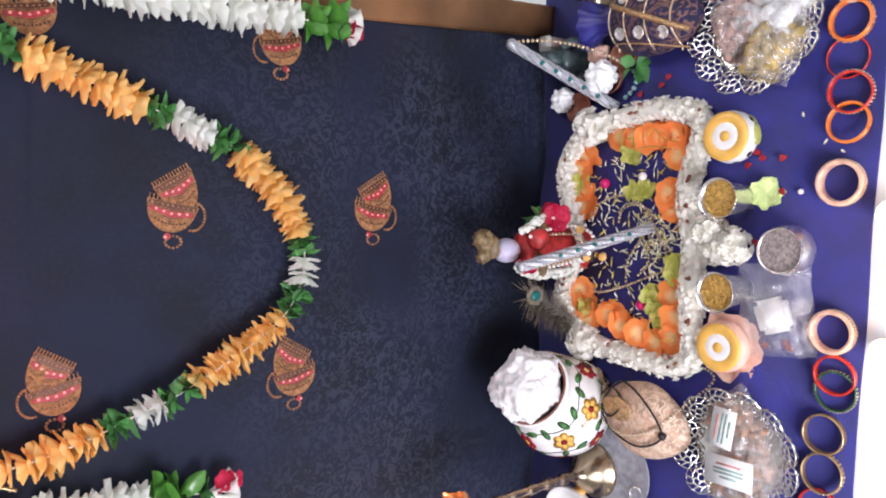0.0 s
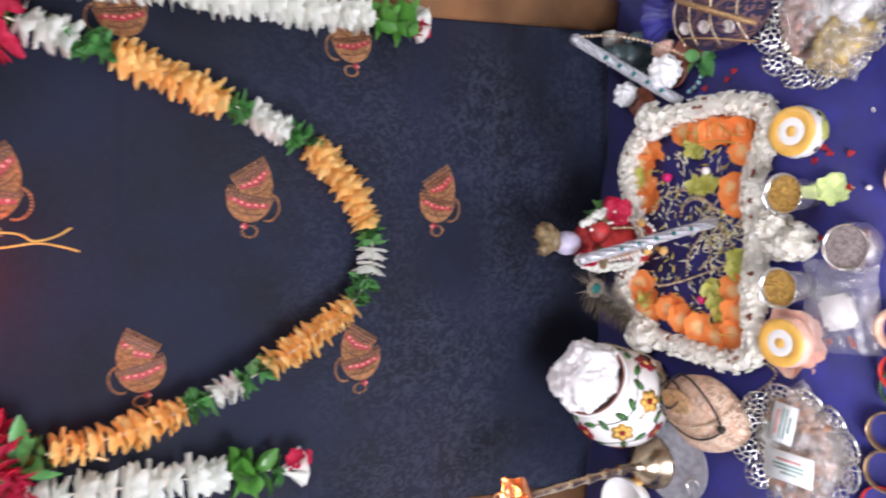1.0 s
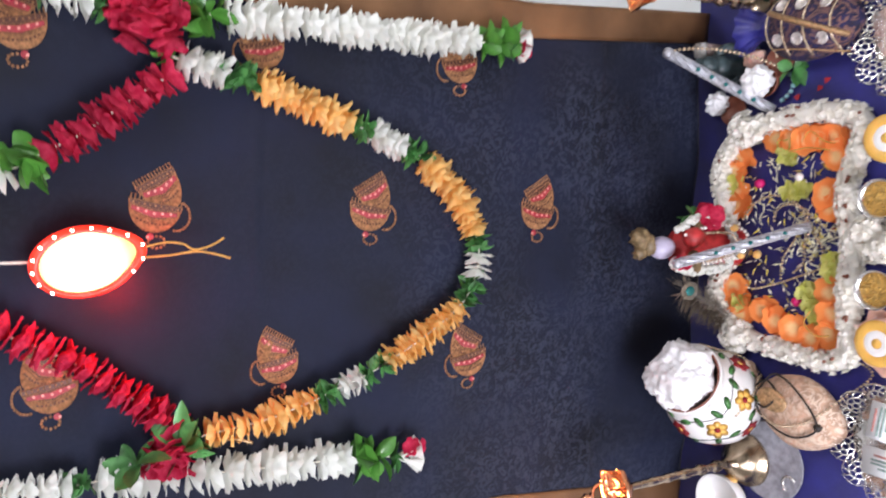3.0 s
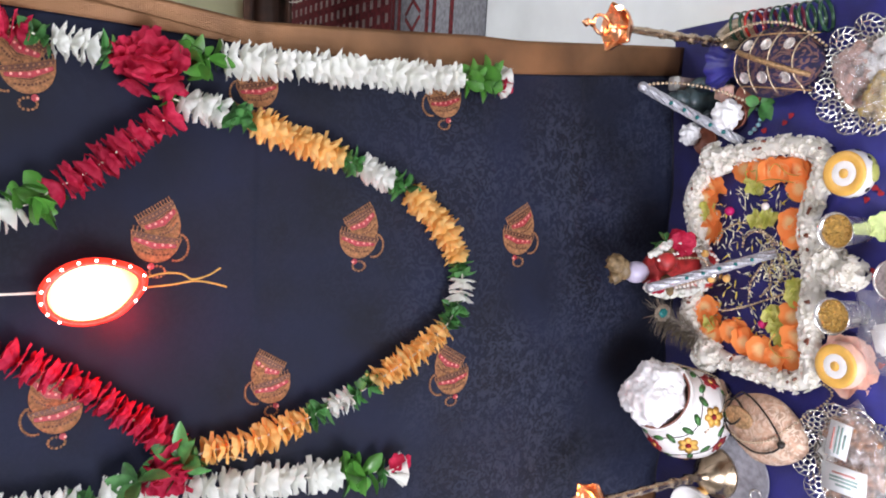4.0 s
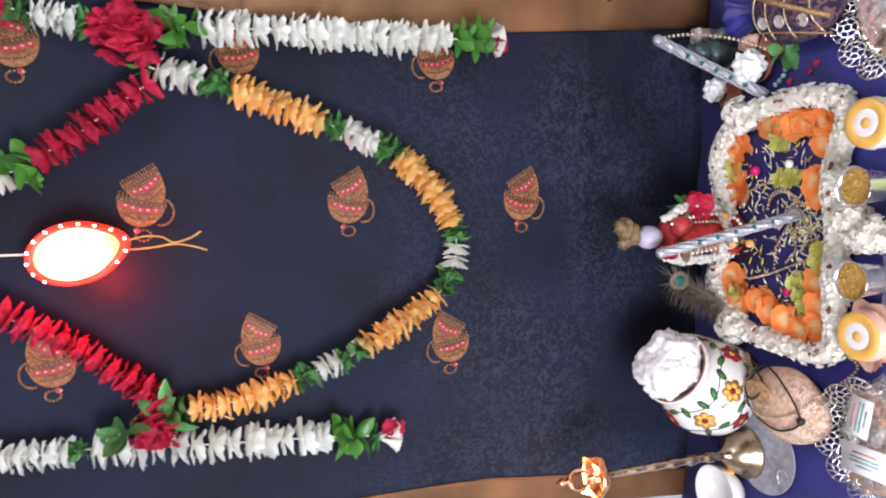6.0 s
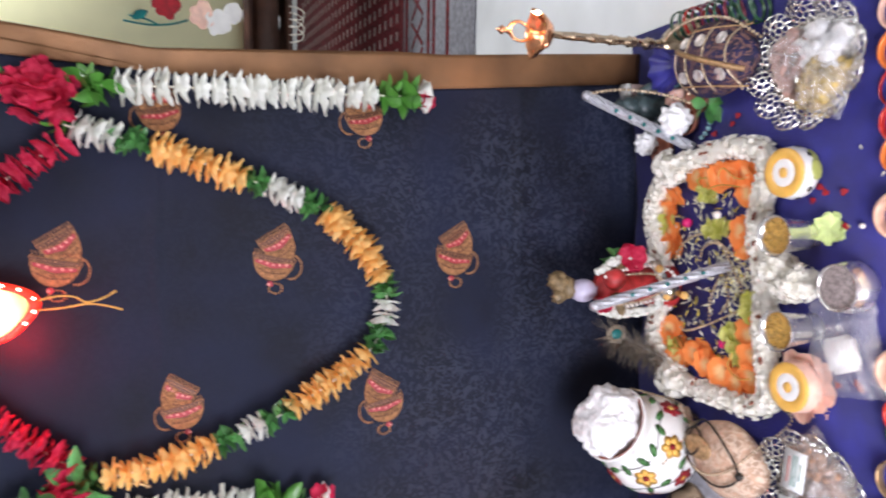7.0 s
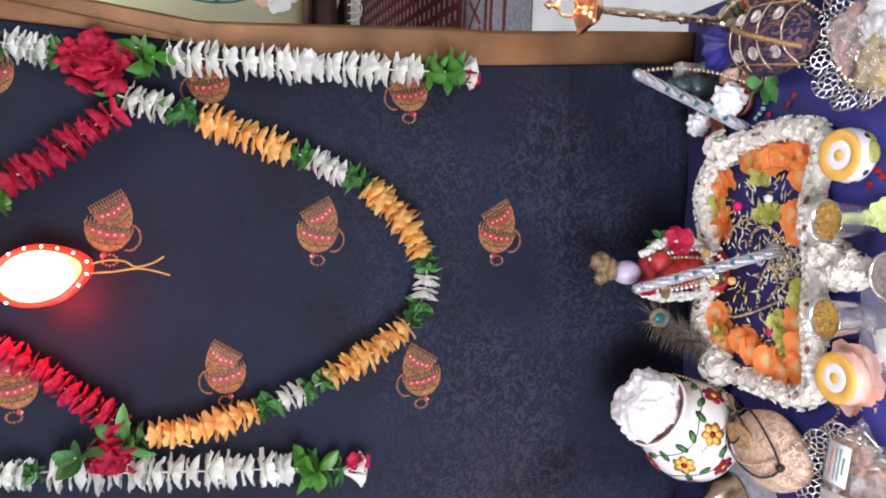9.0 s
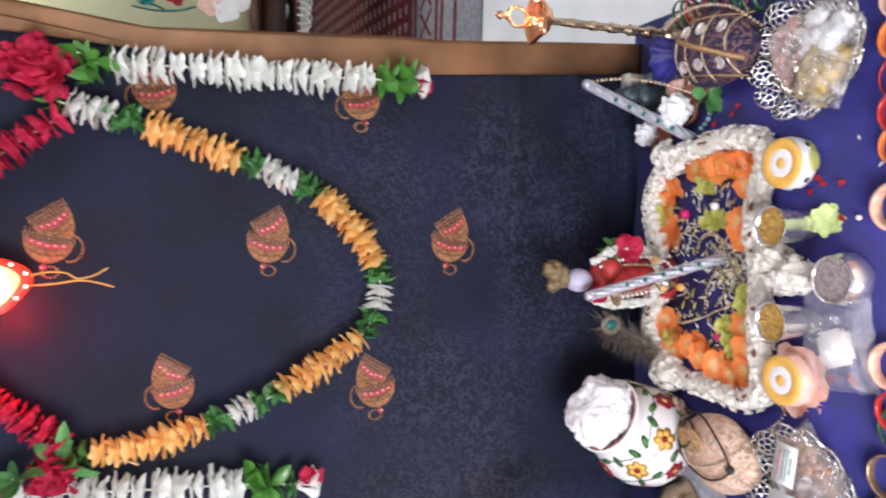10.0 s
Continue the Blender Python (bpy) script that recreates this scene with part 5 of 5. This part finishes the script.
brass_lamp(0.515, -0.16, 0.36, "tall lit brass oil lamp with copper dish, beside the drape", 10)
brass_lamp(-0.488, -0.175, 0.385, "tall lit brass oil lamp with copper dish, beside the pitcher", 200)
solid("saucer", lathe([(0, 0), (0.06, 0), (0.085, 0.006), (0.088, 0.008), (0.084, 0.0085), (0.06, 0.003), (0, 0.0026)], 44), RUG_GREY, pose(-0.47, -0.235, TOP), "thin grey saucer beside the lamp foot", "saucer")
wc_ = thing("painted_bowl", (-0.59, -0.15, TOP), "white bowl with an orange painted patch, beside the lamp", "bowl")
part("body", lathe([(0, 0), (0.03, 0), (0.034, 0.003), (0.058, 0.03), (0.064, 0.06), (0.062, 0.061), (0.054, 0.03), (0.03, 0.008), (0, 0.006)], 44), WHITE_PAINT, wc_)
part("orange_patch", ball(0.018, sub=2, squash=(0.35, 1, 0.8)), ORANGE, wc_, "orange painted patch", pose(0.056, -0.012, 0.036))
solid("steel_ring", tube([Vector((0.016 * math.cos(a), 0.016 * math.sin(a), 0)) for a in (math.tau * i / 28 for i in range(28))], 0.003, 8, True), STEEL, pose(-0.506, -0.288, TOP + 0.003), "small steel ring lying on the mat", "ring")

# ---- statue with its garlands, flute and feather ----
bm_ = bmesh.new()
prof_ = [(0, 0), (0.042, 0), (0.046, 0.006), (0.044, 0.02), (0.036, 0.05), (0.028, 0.085), (0.026, 0.1), (0.033, 0.125), (0.036, 0.145), (0.03, 0.162), (0.013, 0.17), (0.012, 0.178)]
lathe(prof_, 28, bm_, wob=0.06)
for v_ in bm_.verts:
    v_.co.y *= 0.72
nb_ = len(bm_.faces)
ball(0.023, bm_, (0, -0.003, 0.197), 3, 0.0, squash=(0.92, 0.95, 1.15))
nh_ = len(bm_.faces)
ball(0.02, bm_, (0.006, 0.002, 0.228), 2, 0.25, squash=(1.1, 1, 0.7))
ball(0.017, bm_, (0.018, 0, 0.248), 3, 0.5, 60)
ball(0.012, bm_, (-0.008, 0, 0.246), 3, 0.5, 60)
for s_ in (-1, 1):
    tube(curve([(0.034 * s_, -0.002, 0.15), (0.046 * s_, -0.016, 0.13), (0.03 * s_, -0.034, 0.14), (0.008 * s_, -0.038, 0.155)], 12), 0.0095, 8, False, bm_)
for i_, f_ in enumerate(bm_.faces):
    f_.material_index = 0 if i_ < nb_ else 1 if i_ < nh_ else 2
solid("statue", bm_, [ROBE, SKIN, CROWN], pose(-0.003, -0.108, TOP) @ Matrix.Scale(1.18, 4), "small painted standing statue in a red robe and brown headdress", "statue")
wr_ = thing("neck_garland", (-0.003, -0.112, TOP + 0.022), "white garland with red flower and leaves on the statue", "garland")
loop_ = curve([(0.04, -0.02, 0.185), (0.065, -0.028, 0.14), (0.07, -0.034, 0.09), (0.045, -0.04, 0.05), (0.0, -0.045, 0.035), (-0.04, -0.04, 0.06), (-0.05, -0.03, 0.11), (-0.045, -0.02, 0.17), (-0.03, -0.012, 0.19)], 60)
bm_ = bmesh.new()
rr_ = random.Random(14)
for p_ in loop_:
    for k_ in range(4):
        ball(rr_.uniform(0.005, 0.009), bm_, p_ + Vector((rr_.uniform(-1, 1), rr_.uniform(-1, 1), rr_.uniform(-1, 1))) * 0.006, 1, 0.3)
part("white_strand", bm_, IVORY, wr_)
part("red_flower", ruffle(0.032, 7, 610, 4, 0.022, 0.15), CRIMSON, wr_, "crimson flower", pose(0.066, -0.036, 0.115, 70, 20, 0), False)
part("leaf_sprig", leaf_bunch(0.032, 7, 611, 0.5), LEAF, wr_, "green leaves", pose(0.07, -0.026, 0.15, 70, 0, 0))
part("leaf_sprig", leaf_bunch(0.026, 6, 612, 0.5), LEAF, wr_, "green leaves", pose(0.068, -0.03, 0.085, 70, 0, 0))
part("red_rosette", ruffle(0.016, 6, 613, 4, 0.014, 0.15), CRIMSON, wr_, "red rosette", pose(-0.03, -0.04, 0.188, 80, 0, 0), False)
part("red_rosette", ball(0.024, sub=2, lump=0.2), ROBE, wr_, "round red satin knot", pose(0.025, -0.034, 0.155))
part("pearl_strand", strung([(0.03, -0.035, 0.178), (0.045, -0.045, 0.13), (0.05, -0.06, 0.07), (0.03, -0.07, 0.03), (-0.01, -0.065, 0.05), (-0.03, -0.05, 0.11), (-0.035, -0.035, 0.175)], 0.0045), WHITE_PEARL, wr_, "strand of white pearls")
part("pearl_strand", strung([(0.028, -0.04, 0.17), (0.035, -0.055, 0.12), (0.03, -0.065, 0.07), (0.0, -0.07, 0.06), (-0.02, -0.06, 0.1), (-0.03, -0.045, 0.16)], 0.0036), PEARL, wr_, "strand of golden pearls")
ob_ = done(ball(0.009, sub=2), "orange_bead", ORANGE)
for p_ in ((0.044, -0.062, 0.062), (-0.014, -0.072, 0.05), (-0.012, -0.09, 0.02), (0.02, -0.085, 0.012)):
    part("orange_bead", ob_, None, wr_, "orange bead", pose(*p_))
part("pendant", lathe([(0, 0), (0.02, 0.001), (0.022, 0.004), (0.012, 0.008), (0.006, 0.012), (0, 0.013)], 18), SILVER, wr_, "silver filigree pendant", pose(-0.002, -0.072, 0.045, 60, 0, 0))


def flute(name, a, b, r, label):
    """A rod wrapped in silver mesh, resting at a slant."""
    a, b = Vector(a), Vector(b)
    t = thing(name, tuple(a), label, "flute", "silver flutes")
    ax = b - a
    n = 70
    side = ax.orthogonal().normalized()
    part("rod", tube([ax * (i / 12) for i in range(13)], r * 0.86, 12), BEADED, t)
    bm = bmesh.new()
    up = ax.normalized().cross(side)
    for k in range(7):
        for i in range(n):
            an = math.tau * k / 7 + i * 0.12
            ball(r * 0.24, bm, ax * ((i + 0.5) / n) + r * 0.86 * (side * math.cos(an) + up * math.sin(an)), 1)
    part("mesh_wrap", bm, BEADED, t, "silver bead wrapping")
    st = done(ball(r * 0.5, sub=1), "blue_stone", TEAL)
    for i in range(5):
        part("blue_stone", st, None, t, "dark blue stone", Matrix.Translation(ax * (0.3 + 0.13 * i) + Vector((0, -0.5, 0.86)) * r * 0.9))
    part("end_cap", ball(r * 1.1, sub=2), BEADED, t, "silver end cap")


flute("flute", (-0.031, -0.165, 0.246), (0.053, -0.304, 0.022), 0.0105, "silver beaded flute leaning from the statue to the mat")
flute("flute", (0.419, -0.052, 0.188), (0.294, -0.2, 0.02), 0.0112, "silver beaded flute leaning over a small figure")

ft_ = thing("peacock_feather", (-0.042, -0.095, TOP + 0.012), "brown peacock feather with a teal eye, leaning beside the statue", "feather", rot=(0, 0, 0))
part("shaft", tube(curve([(-0.13, -0.03, 0.0), (-0.095, -0.03, 0.06), (-0.055, -0.03, 0.15)], 14), 0.0016, 6), PLUME, ft_)
bm_ = bmesh.new()
rr_ = random.Random(4)
for i_ in range(560):
    f_ = rr_.random()
    base_ = Vector((-0.13 + 0.078 * f_, -0.03, 0.005 + 0.15 * f_))
    a_ = rr_.uniform(-1, 1)
    ln_ = rr_.uniform(0.025, 0.062)
    d_ = Vector((math.sin(a_ * 1.3) - 0.25, rr_.uniform(-0.25, 0.15), math.cos(a_) * 0.8)).normalized()
    blade(ln_, 0.0019, bm_, Matrix.Translation(base_) @ d_.to_track_quat("X", "Z").to_matrix().to_4x4(), 0.15, 2)
tagged(part("plume", bm_, PLUME, ft_, "fine brown barbs"), kind="stuff")
part("eye", ball(0.025, sub=2, squash=(0.85, 0.12, 1)), PLUME, ft_, "bronze ring of the eye", pose(-0.056, -0.034, 0.15))
part("eye", ball(0.0135, sub=2, squash=(0.85, 0.3, 1)), TEAL, ft_, "teal feather eye", pose(-0.056, -0.037, 0.15))

# necklaces inside the flower border
for k_, pts_ in enumerate((
        [(0.058, -0.139), (0.096, -0.165), (0.113, -0.214), (0.097, -0.266), (0.059, -0.302), (0.02, -0.325)],
        [(0.059, -0.218), (0.083, -0.222), (0.096, -0.25), (0.086, -0.287), (0.065, -0.309)],
        [(-0.079, -0.145), (-0.095, -0.169), (-0.081, -0.219), (-0.06, -0.269), (-0.029, -0.331), (0.0, -0.335), (0.027, -0.325)],
        [(-0.064, -0.239), (-0.022, -0.241), (0.01, -0.262), (0.034, -0.279)],
        [(-0.048, -0.268), (-0.022, -0.291), (0.012, -0.292), (0.04, -0.3)])):
    solid("bead_necklace", strung([(x, y, 0.011 + 0.004 * math.sin(40 * x)) for x, y in pts_], 0.0036), PEARL, pose(0, 0, TOP), "string of dull golden beads lying among buds", "necklace", "bead strings")

# ---- small figure with cotton balls, beside the flower border ----
bm_ = bmesh.new()
lathe([(0, 0), (0.034, 0), (0.036, 0.01), (0.03, 0.03), (0.026, 0.05), (0.03, 0.065), (0.02, 0.078), (0.01, 0.082)], 24, bm_, wob=0.08)
ball(0.02, bm_, (0, -0.004, 0.096), 3, 0.12)
ball(0.013, bm_, (0.002, 0.002, 0.118), 2, 0.2)
for s_ in (-1, 1):
    tube(curve([(0.026 * s_, 0, 0.065), (0.044 * s_, -0.014, 0.045), (0.03 * s_, -0.034, 0.03)], 8), 0.01, 8, False, bm_)
solid("figurine", bm_, STONE_TEAL, pose(0.395, -0.085, TOP), "small dark teal stone figure among beads and cotton", "statue")
for x_, y_, z_, r_ in ((0.356, -0.178, 0.045, 0.032), (0.318, -0.062, 0.03, 0.025)):
    solid("cotton_ball", ball(r_, sub=4, lump=0.35, freq=60), COTTON, pose(x_, y_, TOP + z_), "loose white cotton ball beside the small figure", "cotton", "cotton balls")
for x_, y_ in ((0.3, -0.098), (0.356, -0.178), (0.395, -0.212)):
    solid("clay_dish", lathe([(0, 0), (0.022, 0), (0.03, 0.012), (0.033, 0.022), (0.031, 0.022), (0.026, 0.012), (0, 0.006)], 28), CLAY, pose(x_, y_, TOP), "small brown clay dish beside a cotton ball", "dish", "clay dishes")
solid("bead_necklace", strung([(0.419, -0.052, 0.186), (0.425, -0.075, 0.165), (0.425, -0.115, 0.125), (0.41, -0.17, 0.08), (0.39, -0.21, 0.045), (0.375, -0.225, 0.02)], 0.0042), PEARL, pose(0, 0, TOP), "string of brown beads draped over the figure", "necklace")
solid("bead_necklace", strung([(0.378, -0.222, 0.008), (0.355, -0.238, 0.006), (0.33, -0.232, 0.006), (0.31, -0.205, 0.006)], 0.006), AQUA, pose(0, 0, TOP), "string of pale aqua beads on the mat", "necklace")
solid("leaf_spray", leaf_bunch(0.036, 6, 90, 0.7), LEAF, pose(0.378, -0.245, TOP + 0.016, 10, 10, 0), "dark green leaf spray lying on the mat", "leaves")
solid("stone_lump", ball(0.02, sub=3, lump=0.3), AQUA, pose(0.432, -0.13, TOP + 0.018), "rounded pale blue stone beside the lamp foot", "stone")
solid("stone_lump", ball(0.022, sub=3, lump=0.3), PINK, pose(0.41, -0.15, TOP + 0.02), "rounded pinkish stone beside the small figure", "stone")
bx_ = thing("small_box", (0.436, -0.045, TOP), "small pale box standing at the foot of the drape", "box")
part("carton", block(0.03, 0.03, 0.07, 0.003, m=pose(0, 0, 0.035)), RUG_PALE, bx_)
part("lid", block(0.032, 0.032, 0.012, 0.003, m=pose(0, 0, 0.074)), PLASTER, bx_, "grey lid")

# ---- behind the drape: rug, painted board, low shelf ----
rg_ = thing("rug", (1.25, 1.75, 0.0), "maroon patterned wool rug with grey striped end on the floor", "rug", rot=(0, 0, -4))
part("field", block(1.7, 2.3, 0.012, 0.003, m=pose(0, 1.075, 0.006)), MAROON, rg_)
part("end_band", block(1.7, 0.78, 0.011, 0.003, m=pose(0, -0.465, 0.0055)), RUG_GREY, rg_, "grey woven end")
for y_ in (-0.1, -0.16, -0.42, -0.48, -0.62):
    part("stripe", block(1.69, 0.028, 0.003, 0.001, m=pose(0, y_, 0.0125)), MAROON, rg_, "thin dark stripe")
bm_ = bmesh.new()
for i_ in range(14):
    for s_ in (-1, 1):
        block(0.17, 0.014, 0.003, 0, bm_, pose(-0.78 + 0.12 * i_, -0.29, 0.0125, 0, 0, 52 * s_))
part("cross_pattern", bm_, MAROON, rg_, "row of woven crosses")
bm_ = bmesh.new()
for i_ in range(22):
    for j_ in range(25):
        block(0.04, 0.03, 0.002, 0, bm_, pose(-0.8 + 0.076 * i_, -0.03 + 0.085 * j_, 0.0125))
tagged(part("dot_pattern", bm_, RUG_PALE, rg_, "small pale woven checks"), kind="stuff")

pb_ = thing("painted_board", (1.3, 1.47, 0.72), "pale yellow painted board with pink flowers and green stems", "board")
part("panel", block(1.1, 0.02, 1.2, 0.004, m=pose(0, 0, 0.6)), YELLOW_BOARD, pb_)
part("stem", tube(curve([(-0.42, -0.011, 0.42), (-0.428, -0.011, 0.34), (-0.42, -0.011, 0.26), (-0.4, -0.011, 0.2)], 20), 0.0035, 6), TEAL, pb_, "thin green painted stem")
part("stem", tube(curve([(-0.4, -0.011, 0.4), (-0.41, -0.011, 0.34), (-0.428, -0.011, 0.3)], 12), 0.0035, 6), TEAL, pb_, "thin green painted stem")
part("painted_leaf", blade(0.06, 0.032, bend=0.0), TEAL, pb_, "green painted leaf", pose(-0.41, -0.012, 0.39, 90, 60, 0))
for x_, z_, mt_, r_ in ((-0.375, 0.13, PINK, 0.05), (-0.4, 0.07, WHITE_PAINT, 0.055), (-0.35, 0.25, RED_PETAL, 0.05), (-0.36, 0.02, WHITE_PAINT, 0.04)):
    part("painted_flower", ruffle(r_, 6, int(900 + 100 * z_), 2, 0.01, 0.2), mt_, pb_, "painted flower", pose(x_, -0.012, z_ + 0.02, 90, 0, 0) @ Matrix.Diagonal((1, 1, 0.1, 1)))
tb_ = thing("wooden_table", (1.3, 1.75, 0.0125), "dark brown wooden table carrying the yellow board", "table")
part("top", block(1.3, 0.66, 0.03, 0.008, m=pose(0, 0, 0.692)), DARK_WOOD, tb_)
part("apron", block(1.22, 0.03, 0.1, 0.004, m=pose(0, -0.28, 0.627)), DARK_WOOD, tb_)
part("shelf", block(1.22, 0.56, 0.02, 0.004, m=pose(0, 0, 0.53)), DARK_WOOD, tb_)
for x_ in (0.0, 0.6):
    for y_ in (-0.28, 0.28):
        part("leg", block(0.06, 0.06, 0.677, 0.006, m=pose(x_, y_, 0.3385)), DARK_WOOD, tb_)
jar_ = thing("plastic_bottle", (0.93, 1.5, 0.5765), "small clear plastic bottle with a yellow cap on the table's shelf", "bottle")
part("body", lathe([(0, 0), (0.026, 0), (0.028, 0.004), (0.028, 0.05), (0.012, 0.06), (0.012, 0.064)], 28), CLEAR, jar_)
part("cap", lathe([(0, 0.078), (0.0125, 0.078), (0.0135, 0.076), (0.0135, 0.063), (0.0125, 0.063)], 20), BLOOM, jar_, "yellow cap")
cb_ = thing("cable_bundle", (0.9, 1.47, 0.545), "white cables hanging in loops from the table's shelf", "cables")
for k_ in range(4):
    part("cable", tube(curve([(-0.05 + 0.03 * k_, 0, 0), (-0.045 + 0.028 * k_, -0.02, -0.035 - 0.01 * (k_ % 2)), (-0.02 + 0.03 * k_, -0.02, -0.05), (0.01 + 0.025 * k_, -0.01, -0.02), (0.015 + 0.025 * k_, 0, 0)], 24), 0.0022, 6), THREAD, cb_)
